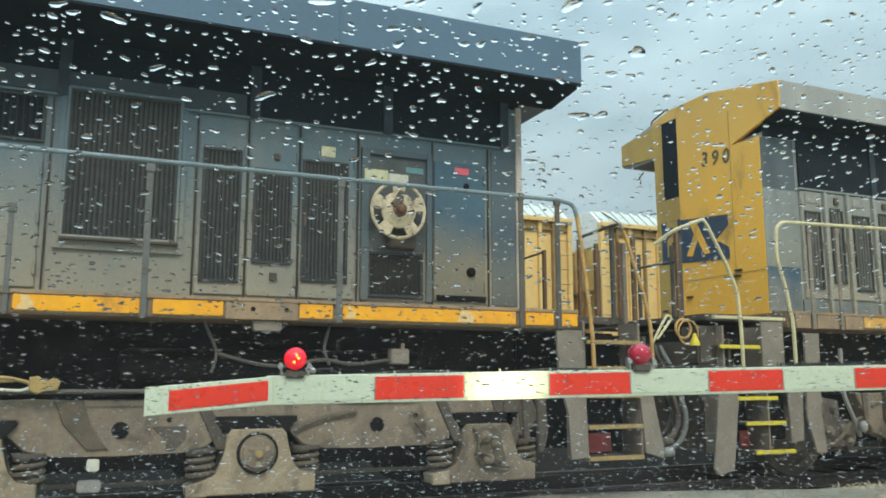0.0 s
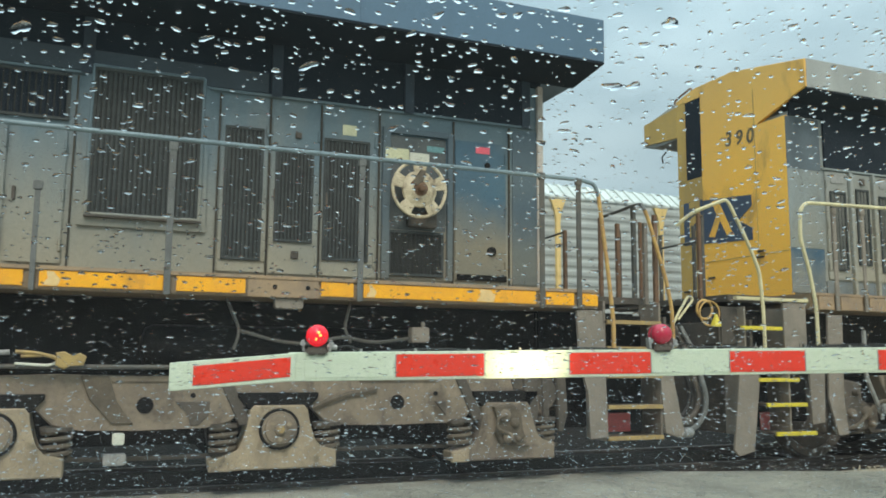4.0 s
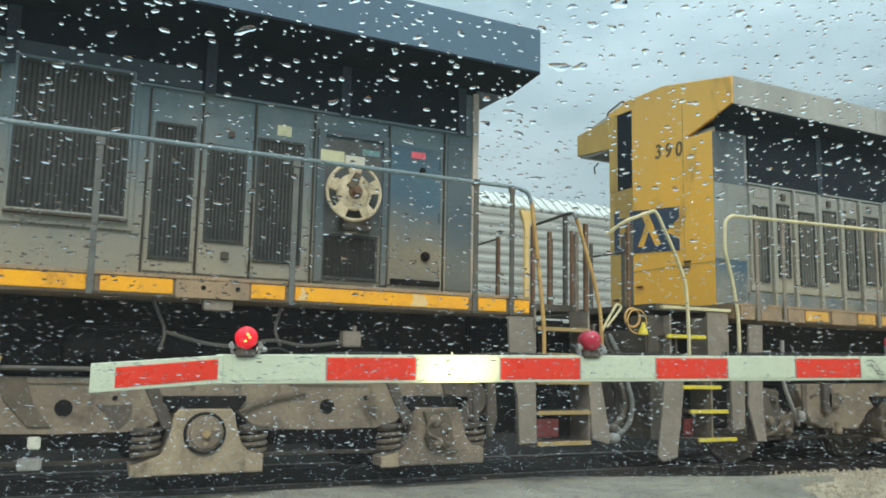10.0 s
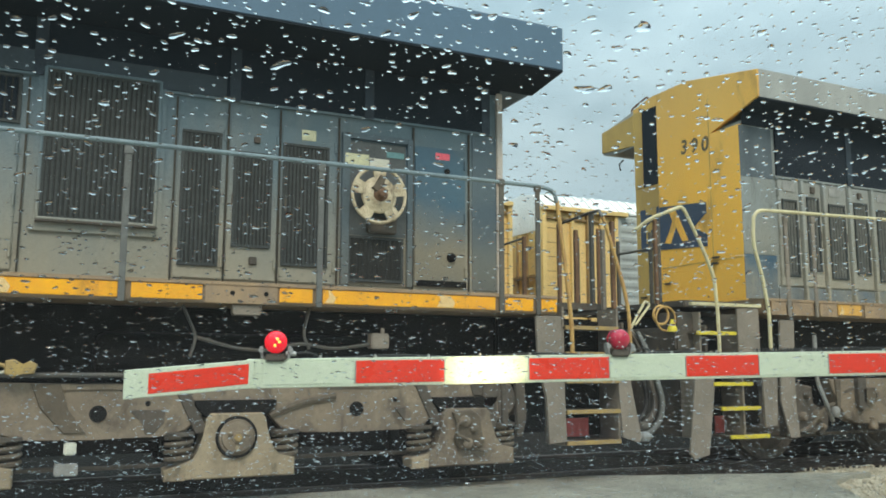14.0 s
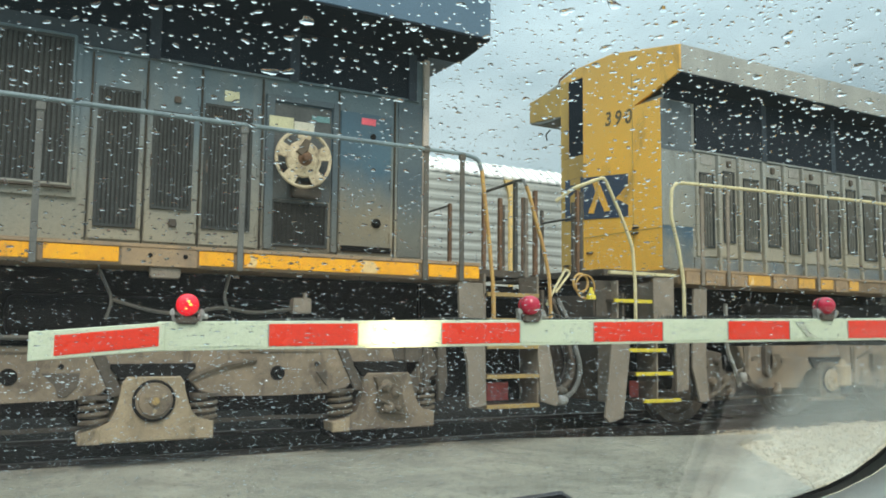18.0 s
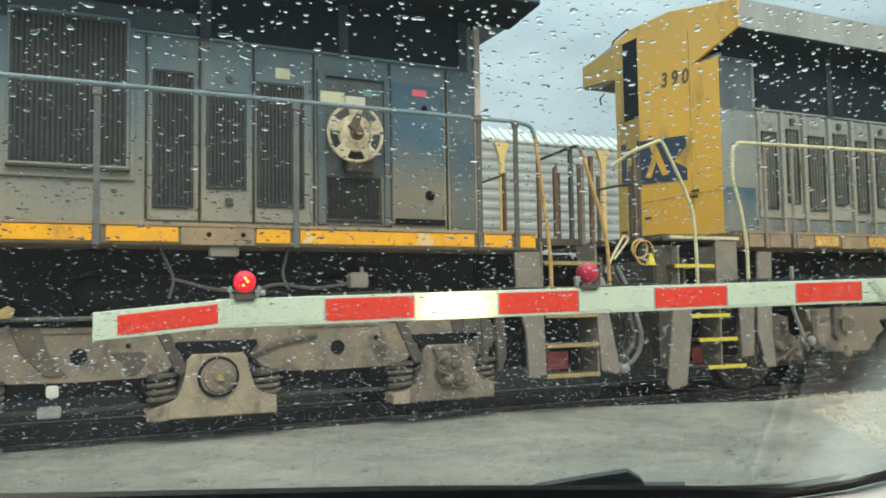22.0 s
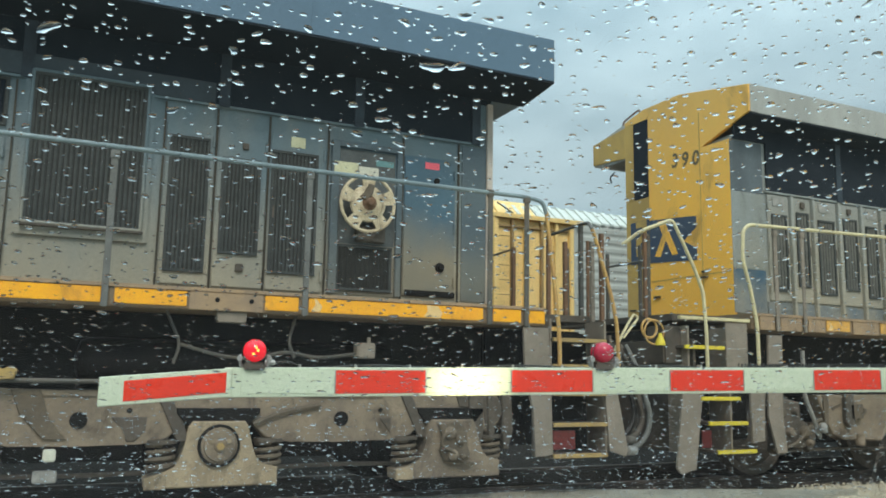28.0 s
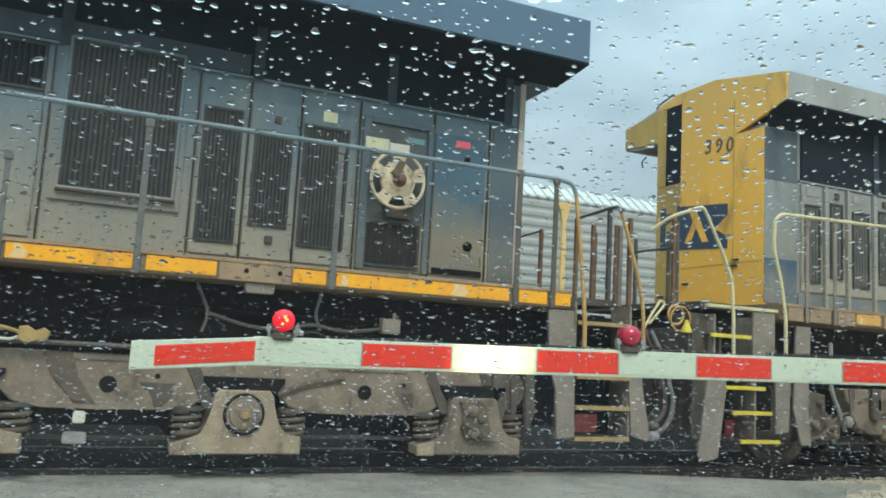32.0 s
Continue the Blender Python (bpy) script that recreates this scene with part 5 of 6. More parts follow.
        if k % 2 == 0:
            part("label_plate", box(x + 0.10, x + 0.30, YHR - 0.03, YHR - 0.022, 3.27, 3.38, 0.002), M_HOSE, d, "pale notice on the door")
        else:
            part("latch_box", box(x + 0.15, x + 0.22, YHR - 0.05, YHR - 0.022, 3.28, 3.36, 0.005), M_DARK, d)
        part("hood_rib", box(x + w - 0.015, x + w + 0.03, YHR - 0.06, YHR - 0.001, 1.92, 3.42, 0.006), M_GREY_R, L, "upright rib between the doors")
        x += w + 0.02
        k += 1
    steps(L, XR, -0.08, 0.50, (0.39, 0.695, 0.96, 1.235, 1.51), M_TREAD_B,
          (((1.07, 1.66), (1.29, 1.66), (1.25, 0.75), (1.30, 0.34), (1.15, 0.34), (1.03, 0.74)), ((0.76, 1.25), (1.0, 1.25), (0.96, 0.48), (0.78, 0.46)), ((-0.2, 1.0), (0.03, 1.3), (0.06, 1.3), (0.06, 0.9), (-0.04, 0.2), (-0.24, 0.16), (-0.3, 0.22))), 0.38)
    part("warning_plate", box(6.69, 7.02, 7.30, 7.318, 0.39, 0.58, 0.003), M_TAG_RD, L, "faded red warning plate")
    part("platform_edge", box(6.12, 7.13, YS - 0.0, YS + 0.05, 1.79, 1.825, 0.004), M_RAIL_C, L, "cream-yellow platform edge")
    part("platform_skirt", box(6.78, 7.1, YS + 0.02, YS + 0.05, 1.2, 1.78, 0.004), M_PLATE, L)
    part("grab_iron", tube(bend([(5.62, 7.3, 2.60), (5.75, 7.15, 2.74), (6.02, YS - 0.01, 2.86), (6.07, YS - 0.01, 2.8), (6.3, YS - 0.01, 2.4), (6.44, YS - 0.01, 2.1), (6.47, YS - 0.01, 1.7), (6.475, YS - 0.01, 1.2)], 0.08), 0.02, 10), M_RAIL_C, L, "slanting cream-yellow grab iron", True)
    rails = ((6.42, 7.85, 2.85, M_POST_D), (6.42, 8.0, 2.75, M_POST_D), (6.40, 8.62, 2.72, M_POST_D), (6.40, 9.05, 2.95, M_RUST), (6.38, 9.5, 2.9, M_POST_D), (6.02, 7.42, 2.78, M_RUST))
    for x, y, z, m in rails:
        part("end_post", box(x - 0.02, x + 0.02, y - 0.02, y + 0.02, 1.82, z, 0.004), m, L, "upright post of the end railing")
    part("end_rail", tube(bend([(6.42, 7.85, 2.55), (6.41, 8.3, 2.55), (6.40, 8.62, 2.55)], 0.05), 0.016, 8), M_POST_D, L, "", True)
    part("end_rail", tube(bend([(5.75, 7.2, 2.73), (6.42, 7.85, 2.85)], 0.05), 0.016, 8), M_POST_D, L, "", True)
    # air hoses and the yellow cable end
    for n, (cx, cz, r, y, q, m) in enumerate(((5.50, 0.74, 0.27, 7.08, 0.028, M_POST_G), (5.53, 0.76, 0.21, 7.16, 0.030, M_DARK), (5.46, 0.80, 0.25, 7.26, 0.028, M_RUBBER), (5.56, 0.72, 0.24, 7.36, 0.028, M_DARK))):
        loop = [(cx - r * 0.55, y + 0.3, 1.52), (cx - r * 0.8, y + 0.1, 1.25)]
        loop += [(cx + r * math.cos(a), y, cz + 1.15 * r * math.sin(a)) for a in [radians(150 + 12 * k) for k in range(21)]]
        loop += [(cx + r * 0.9, y + 0.12, 1.2), (cx + r * 0.75, y + 0.3, 1.5)]
        h = part("air_hose", tube(bend(loop, 0.06, 3), q, 10), m, L, "looped brake hose between the couplers", True)
        part("hose_coupling", lathe([(0, 0.03), (0.02, 0.05), (0.10, 0.05), (0.13, 0.03)], (cx - 0.05 + 0.03 * n, y - 0.01, cz - 1.15 * r - 0.02), "x", 12), M_ALU if n == 0 else M_POST_D, h, "metal hose coupling", True)
    part("hose_hook", tube(bend([(5.3, 7.05, 1.42), (5.42, 7.05, 1.62), (5.56, 7.05, 1.82), (5.62, 7.05, 1.78), (5.42, 7.05, 1.56)], 0.05), 0.014, 6), M_RAIL_C, L, "pale bent hook", True)
    part("cable_coil", ring_bar((5.82, 7.12, 1.68), "y", 0.10, 0.014, 24), M_RAIL_Y, L, "coiled dull yellow cable", True)
    part("cable_coil", ring_bar((5.86, 7.09, 1.64), "y", 0.13, 0.010, 24), M_RAIL_Y, L, "", True)
    part("cable_plug", lathe([(0, 0.055), (0.04, 0.05), (0.1, 0.02), (0.13, 0.018)], (5.90, 7.04, 1.50), "z", 12), M_TREAD_B, L, "yellow rubber plug", True)
    part("sand_pipe", tube(bend([(8.02, 7.05, 1.5), (8.02, 7.05, 0.98), (8.2, 7.05, 0.62), (8.3, 7.1, 0.5)], 0.08), 0.024, 8), M_HOSE, L, "pale sand pipe beside the truck", True)
    part("sand_valve", lathe([(0, 0.03), (0.03, 0.05), (0.09, 0.05), (0.12, 0.03)], (8.24, 7.0, 0.55), "z", 14), M_HOSE, L, "", True)
    part("brake_cylinder", lathe([(0, 0.06), (0.02, 0.10), (0.26, 0.10), (0.30, 0.05), (0.36, 0.03)], (10.21, 7.02, 0.46), "z", 18), M_TRUCK_L, L, "pale dusty brake cylinder", True)
    part("brake_hanger", prism([(8.78, 1.0), (8.92, 1.0), (8.92, 0.66), (8.84, 0.60), (8.78, 0.66)], "y", 7.10, 7.17, None, 0.008), M_DARK, L, "grimy bracket on the truck")
    part("mu_box", box(6.0, 6.3, 7.1, 7.4, 1.3, 1.72, 0.02), M_DARK, L)


dress_left(left)
dress_right(right)

# ---- the crossing gate ----
GATE = (1.134, 3.538)
GATE_TURN = -11.2
GATE_Z, GATE_SLOPE, STRIPE = 1.106, 0.0185, 0.406


def crossing_gate():
    g = thing("crossing_gate", (GATE[0], GATE[1], 0), "lowered red and white striped crossing gate arm with red lamps", "crossing gate", turn=GATE_TURN)

    def zc(s):
        return GATE_Z + GATE_SLOPE * s

    def board(s0, s1, half, y0, y1, tip=0.0):
        a = zc(s0) - tip
        b = zc(s1)
        return prism([(s0, a - half), (s1, b - half), (s1, b + half), (s0, a + half)], "y", y0, y1, None, 0.003)
    arm = part("arm", board(-0.47, 6.0, 0.063, -0.014, 0.014), M_WHITE_G, g, "white reflective arm board")
    tip = part("arm_tip", board(-0.965, -0.44, 0.060, -0.026, -0.015, 0.036), M_WHITE_G, g, "narrow white tip board, slightly bent down")
    part("red_stripe", board(-0.868, -0.462, 0.042, -0.029, -0.025, 0.034), M_RED_G, tip, "red reflective stripe")
    for k in range(0, 14, 2):
        part("red_stripe", board(k * STRIPE, (k + 1) * STRIPE, 0.050, -0.017, -0.013), M_RED_G, arm, "red reflective stripe")
    for k in range(-1, 14):
        if k % 2:
            part("white_stripe", board(k * STRIPE + 0.003, (k + 1) * STRIPE - 0.003, 0.050, -0.0165, -0.013), M_WHITE_G, arm, "white reflective stripe")
    seam = bmesh.new()
    for k in range(0, 14):
        s = k * STRIPE
        box(s - 0.002, s + 0.002, -0.0185, -0.0165, zc(s) - 0.05, zc(s) + 0.05, 0, seam)
    part("stripe_seam", seam, M_ALU, arm)
    for k in range(26):
        s = -0.40 + 0.245 * k
        part("arm_bolt", disc((s, 0.0, zc(s) + 0.062), "z", 0.006, 0.014, 8), M_ALU, arm)
    part("arm_cable", tube([(s, 0.012, zc(s) + 0.066 + 0.006 * math.sin(s * 9)) for s in [-0.33 + 0.08 * k for k in range(78)]], 0.005, 6), M_RUBBER, arm, "thin lamp cable along the arm", True)
    for s, lens, label in ((-0.350, M_LENS_HOT, "lit red gate lamp"), (1.275, M_LENS, "red gate lamp"), (3.10, M_LENS, "red gate lamp")):
        base = part("lamp_bracket", box(s - 0.045, s + 0.045, -0.035, 0.035, zc(s) + 0.05, zc(s) + 0.085, 0.008), M_DARK, arm, "dark lamp bracket")
        for side in (-1, 1):
            part("bracket_ear", prism([(s + side * 0.05, zc(s) + 0.063), (s + side * 0.062, zc(s) + 0.066), (s + side * 0.068, zc(s) + 0.115), (s + side * 0.055, zc(s) + 0.118)], "y", -0.02, 0.02, None, 0.003), M_ALU, base, "bright bracket ear")
            part("ear_bolt", disc((s + side * 0.062, -0.018, zc(s) + 0.10), "y", 0.012, -0.014, 8), M_ALU, base, "shiny bolt")
        cup = lathe([(-0.012, 0.03), (-0.010, 0.047), (0.010, 0.047), (0.012, 0.03)], (s, 0, zc(s) + 0.135), "y", 20)
        part("lamp_body", cup, M_RUBBER, base, "", True)
        for side in (-1, 1):
            prof = [(0.0, 0.048), (0.016, 0.0485), (0.034, 0.043), (0.048, 0.030), (0.056, 0.012), (0.057, 0.003)]
            part("lamp_lens", lathe([(d * side, r) for d, r in prof], (s, 0.007 * side, zc(s) + 0.135), "y", 24), lens, base, "domed red lens", True)
        if lens is M_LENS_HOT:
            for dx, dz in ((0.004, 0.012), (-0.006, -0.016), (0.012, 0.0)):
                part("lamp_glint", disc((s + dx, -0.062, zc(s) + 0.135 + dz), "y", 0.006, -0.003, 10), M_LED, base, "bright glowing element")
        part("cable_gland", lathe([(0, 0.012), (0.04, 0.012), (0.045, 0.006)], (s + 0.045, 0, zc(s) + 0.085), "x", 10), M_ALU, base)
        part("lamp_lead", tube(bend([(s + 0.085, 0, zc(s) + 0.085), (s + 0.14, 0, zc(s) + 0.095), (s + 0.2, 0.01, zc(s) + 0.07)], 0.04), 0.004, 6), M_RUBBER, base, "", True)
    coil = []
    for q in range(430):
        u = 2.02 + 0.87 * q / 430
        coil.append((u, 0.004 + 0.011 * math.sin(q * 0.72), zc(u) + 0.071 + 0.011 * math.cos(q * 0.72)))
    part("coiled_lead", tube(coil, 0.0028, 4), M_RUBBER, arm, "coiled black lead lying along the arm", True)
    wire = []
    for q in range(40):
        wire.append((2.90 + 0.02 * math.cos(q * 0.8) + 0.002 * q, -0.02 + 0.014 * math.sin(q * 0.8), zc(2.9) + 0.05 - 0.0022 * q))
    part("tie_wire", tube(wire, 0.003, 5), M_ALU, arm, "twisted tie wire round the arm", True)
    # carried by its mast at the roadside
    mast = part("mast", lathe([(0, 0.17), (0.03, 0.17), (0.04, 0.07), (3.0, 0.06), (3.02, 0.02)], (6.25, 0.25, 0), "z", 20), M_ALU, g, "grey gate mast", True)
    part("gate_mechanism", box(6.0, 6.5, -0.1, 0.2, 0.75, 1.45, 0.03), M_ALU, mast)
    return g


gate = crossing_gate()
beam_at = Vector((*GATE, 0)) + Matrix.Rotation(radians(GATE_TURN), 3, "Z") @ Vector((0.60, -0.02, GATE_Z + 0.01))

# ---- the far train ----
CAR_LEN, CAR_PITCH, TRAIN_SPEED = 32.6, 33.5, 4.87
BAY = 2.5                            # yellow bay at each end of a wagon


def corrugated(x0, x1, z0, z1, y, depth=0.018, pitch=0.26):
    n = int(round((z1 - z0) / pitch))
    prof = []
    for k in range(n):
        z = z0 + (z1 - z0) * k / n
        h = (z1 - z0) / n
        prof += [(y, z), (y - depth, z + h * 0.22), (y - depth, z + h * 0.58), (y, z + h * 0.80)]
    prof += [(y, z1), (y + 0.03, z1), (y + 0.03, z0)]
    return prism(prof, "x", x0, x1)


def autorack():
    """An enclosed car carrier, drawn from its left end; y = 0 is the track centre."""
    c = thing("autorack_car", (0, 0, 0), "galvanised car-carrier wagon with yellow ends rolling past", "railcar", "cars of the passing train")
    part("deck_sill", box(0.0, CAR_LEN, -1.5, 1.5, 0.75, 1.2, 0.03), M_CARY, c, "yellow flatcar sill")
    bounds = [BAY] + [4.75 + 3.2 * q for q in range(8)] + [CAR_LEN - BAY]
    panel_mesh = None
    for k, (a, b) in enumerate(zip(bounds, bounds[1:])):
        if panel_mesh and abs(b - a - 3.2) < 0.01:
            p = new("side_panel", panel_mesh)
            p.parent = c
        else:
            p = part("side_panel", corrugated(0.02, b - a - 0.02, 1.2, 5.28, -1.5), M_GALV, c, "corrugated galvanised side panel")
            panel_mesh = p.data if k == 1 else panel_mesh
        p.location = (a, 0, 0)
    for u in bounds:
        if u in (bounds[0], bounds[-1]):
            part("side_post", box(u - 0.05, u + 0.05, -1.57, -1.44, 1.2, 5.3, 0.008), M_GALV, c)
        else:
            part("side_post", prism([(u - 0.06, 1.2), (u + 0.06, 1.2), (u + 0.06, 4.72), (u + 0.10, 4.95), (u + 0.22, 5.24), (u - 0.22, 5.24), (u - 0.10, 4.95), (u - 0.06, 4.72)], "y", -1.59, -1.47, None, 0.006), M_CARY, c, "narrow yellow side post flared at the top")
    part("far_side", box(0.1, CAR_LEN - 0.1, 1.44, 1.5, 1.2, 5.3, 0.01), M_GALV, c)
    part("roof", prism([(-1.52, 5.28), (-1.52, 5.34), (-1.05, 5.72), (-0.5, 5.80), (0.5, 5.80), (1.05, 5.72), (1.52, 5.34), (1.52, 5.28)], "x", 0.15, CAR_LEN - 0.15, None, 0.01), M_GALV_R, c, "pale curved roof sheet")
    ribs = bmesh.new()
    k = 0.4
    while k < CAR_LEN - 0.3:
        prism([(-1.56, 5.30), (-1.56, 5.36), (-1.07, 5.76), (-0.5, 5.84), (0.5, 5.84), (0.5, 5.80), (-0.5, 5.80), (-1.05, 5.72)], "x", k, k + 0.11, ribs)
        k += 0.30
    part("roof_ribs", ribs, M_GALV_R, c, "upright ribs along the roof edge")["kind"] = "stuff"
    for e in (0, 1):
        X = (lambda u: u) if e == 0 else (lambda u: CAR_LEN - u)
        part("end_side_panel", box(X(0.06), X(BAY - 0.07), -1.49, -1.44, 1.2, 5.20, 0.01), M_CARY, c, "yellow end bay sheet")
        for u, wide, m in ((0.06, 0.06, M_CARY), (0.55, 0.035, M_CARY_D), (0.95, 0.05, M_CARY), (1.45, 0.035, M_CARY_D), (1.9, 0.05, M_CARY), (2.38, 0.06, M_CARY)):
            part("end_post", box(X(u - wide), X(u + wide), -1.60, -1.45, 1.1, 5.2, 0.01), m, c, "upright yellow end post")
        part("end_header", box(X(0.0), X(BAY + 0.25), -1.66, -1.45, 5.2, 5.32, 0.012), M_CARY, c, "projecting yellow beam over the end bay")
        # The beam's shadow on the bay, drawn as a darker bar.
        part("header_shadow", box(X(0.1), X(BAY - 0.2), -1.56, -1.47, 4.98, 5.04, 0.008), M_CARY_D, c, "dark bar painting the shadow under the beam")
        for q in range(6):
            y = -1.5 + 0.5 * q
            part("end_door_panel", box(X(0.04 + 0.03 * (q % 2)), X(0.10 + 0.03 * (q % 2)), y + 0.01, y + 0.49, 1.2, 4.70, 0.008), M_CARY, c, "folding yellow end door leaf")
            part("end_door_rib", box(X(-0.02), X(0.05), y + 0.22, y + 0.27, 1.3, 4.66, 0.006), M_CARY_D, c, "upright rib on the end door")
        for z in (2.1, 3.45):
            part("end_door_bar", box(X(-0.05), X(0.03), -1.3, 1.3, z, z + 0.07, 0.008), M_CARY_D, c, "dirty lock bar across the end door")
        part("end_gable", prism([(-1.5, 4.70), (-1.5, 5.33), (-1.05, 5.70), (-0.5, 5.78), (0.5, 5.78), (1.05, 5.70), (1.5, 5.33), (1.5, 4.70)], "x", X(0.03), X(0.12), None, 0.006), M_GALV_W, c, "white end sheet under the roof")
        part("gable_brace", tube([(X(0.1), -1.54, 5.60), (X(0.55), -1.60, 5.34)], 0.02, 6), M_DARK, c, "dark brace at the roof corner")
        for z in [1.3 + 0.38 * q for q in range(10)]:
            part("ladder_rung", tube([(X(0.12), -1.63, z), (X(0.50), -1.63, z)], 0.012, 6), M_CARY_D, c)
        for a in (1.6, 3.4):
            for s in (-1, 1):
                part("wheel", lathe([(0, 0.06), (0, 0.35), (0.03, 0.40), (0.12, 0.42), (0.13, 0.06)], (X(a), s * 0.75 - 0.065, 0.40), "y", 24), M_BLACK, c)
        part("truck_frame", prism([(X(0.95), 0.35), (X(1.3), 0.62), (X(2.2), 0.74), (X(2.8), 0.74), (X(3.7), 0.62), (X(4.05), 0.35), (X(3.2), 0.25), (X(2.5), 0.2), (X(1.8), 0.25)], "y", -1.15, -1.0), M_DARK, c)
        part("coupler", box(X(-0.45), X(0.0), -0.12, 0.12, 0.7, 0.95, 0.02), M_RUST, c)
    return c


def shield(c, x):
    """A lettered emblem, drawn as plain shapes."""
    p = part("side_plate", box(x - 1.0, x + 1.0, -1.60, -1.552, 1.5, 5.22, 0.006), M_CARY, c, "yellow plate on the side")
    part("emblem_field", prism([(x - 0.62, 3.25), (x + 0.62, 3.25), (x + 0.62, 4.26), (x - 0.62, 4.26)], "y", -1.612, -1.598), M_SHIELD_W, p, "white lower field")
    for k in range(6):
        q = x - 0.55 + 0.22 * k
        part("emblem_bar", box(q - 0.035, q + 0.035, -1.618, -1.61, 3.25, 4.24), M_SHIELD_R, p, "red bar")
    part("emblem_top", prism([(x - 0.72, 4.22), (x + 0.72, 4.22), (x + 0.72, 4.75), (x + 0.42, 4.98), (x, 4.88), (x - 0.42, 4.98), (x - 0.72, 4.75)], "y", -1.622, -1.598), M_SHIELD_B, p, "blue upper field")
    for z, a, b in ((4.62, -0.48, 0.48), (4.36, -0.56, 0.56)):
        n = 6
        for k in range(n):
            q = x + a + (b - a) * (k + 0.5) / n
            part("emblem_letter_bar", box(q - 0.055, q + 0.055, -1.628, -1.62, z, z + 0.17), M_SHIELD_W, p, "pale bar in place of a letter")


cars = []
first = autorack()
for k in range(-2, 7):
    c = first if k == -2 else copy_thing(first, Matrix.Identity(4))
    ORIGIN[c] = Vector((0, 0, 0))
    cars.append((k, c))
for k, c in cars:
    if k in (2,):
        for o in c.children:
            if o.name.startswith("roof"):
                o.data = o.data.copy()
                o.data.materials[0] = M_GALV_W
    if k == 1:
        shield(c, 6.58)
    if k == 4:
        for o in c.children:
            if o.name.startswith("end_gable"):
                o.data = o.data.copy()
                o.data.materials[0] = M_CARY
        part("roof_end", prism([(-1.565, 5.33), (-1.075, 5.765), (-0.5, 5.845), (0.5, 5.845), (0.5, 5.80), (-0.5, 5.80), (-1.05, 5.72), (-1.52, 5.30)], "x", 0.12, 1.25), M_CARY, c, "yellow end of the roof")


def car_x(k, t):
    return 11.9 + CAR_PITCH * (k - 1) - TRAIN_SPEED * (t - 7.0)


for k, c in cars:
    c.matrix_world = pose(car_x(k, 0.0), YF, 0)

# ---- the waiting car ----
EYE_Z = 1.128
RAKE = radians(32)
SN, CS = math.sin(RAKE), math.cos(RAKE)
PANE_D = 0.38 * SN
car = thing("waiting_car", (-0.027, -0.047, 0), "dark grey car waiting at the crossing, with rain on its windscreen", "car", turn=-11.0)


def pane_at(l, v, n=0.0):
    """A point of the raked windscreen: l across, v up the slope, n outward from its inner face."""
    return (l, (PANE_D + n) * SN - v * CS, EYE_Z + (PANE_D + n) * CS + v * SN)


def pane_outline(grow):
    """The clear opening of the windscreen, widened by grow."""
    right = [(0.31 + grow, 0.25 + grow), (0.395 + grow, 0.02), (0.475 + grow, -0.19), (0.543 + grow, -0.36), (0.578 + grow, -0.45)]
    arc = [(0.596 + grow, -0.505), (0.601 + grow, -0.545), (0.596 + 0.9 * grow, -0.575 - 0.4 * grow), (0.580 + 0.7 * grow, -0.600 - 0.7 * grow), (0.553 + 0.3 * grow, -0.616 - grow), (0.52, -0.624 - grow)]
    low = [(0.485, -0.626 - grow), (0.404, -0.604 - grow), (0.256, -0.574 - grow), (0.139, -0.552 - grow), (-0.096, -0.518 - grow), (-0.4, -0.49 - grow), (-0.75 - grow, -0.45 - grow), (-0.62 - grow, 0.02), (-0.52 - grow, 0.25 + grow)]
    return [(max(-0.82, min(0.69, l)), max(-0.72, v)) for l, v in right + arc + low]


def slab_on_pane(outline, n0, n1, bm=None):
    bm = bm or bmesh.new()
    a = [bm.verts.new(pane_at(l, v, n0)) for l, v in outline]
    b = [bm.verts.new(pane_at(l, v, n1)) for l, v in outline]
    bm.faces.new(a)
    bm.faces.new(b[::-1])
    for i in range(len(a)):
        j = (i + 1) % len(a)
        bm.faces.new((a[i], b[i], b[j], a[j]))
    return bm


def band_on_pane(inner, outer, n0, n1, thick):
    """A strip round the opening, from the inner outline at n0 to the outer one at n1."""
    bm = bmesh.new()
    rings = [[bm.verts.new(pane_at(l, v, n)) for l, v in o] for o, n in ((inner, n0), (outer, n1), (outer, n1 + thick), (inner, n0 + thick))]
    k = len(inner)
    for a, b in zip(rings, rings[1:] + rings[:1]):
        for i in range(k):
            j = (i + 1) % k
            bm.faces.new((a[i], a[j], b[j], b[i]))
    return bm


screen = part("windscreen", slab_on_pane(pane_outline(0.045), 0.0, 0.005), M_GLASS, car, "clear wet windscreen")
screen.visible_shadow = False
part("screen_edge", band_on_pane(pane_outline(0.0), pane_outline(0.020), -0.0045, -0.0045, 0.0035), M_FRIT, car, "black ceramic edge of the windscreen", True)
cover = bmesh.new()
rows = []
for reach, drop in ((0.0, 0.0), (0.02, 0.001), (0.10, 0.006), (0.22, 0.02), (0.22, 0.04), (0.0, 0.02)):
    row = []
    for l, v in pane_outline(0.021)[2:12]:
        p = Vector(pane_at(l, v, -0.005))
        side = min(1.0, max(0.0, (l - 0.48) / 0.09))
        row.append(cover.verts.new(p + reach * Vector((0.15 + 0.55 * side, -0.9, -0.05 * (1 - side))) - Vector((0, 0, drop))))
    rows.append(row)
for a, b in zip(rows, rows[1:] + rows[:1]):
    for q in range(9):
        cover.faces.new((a[q], a[q + 1], b[q + 1], b[q]))
part("pillar_trim", cover, M_TRIM, car, "pale grey pillar trim", True)
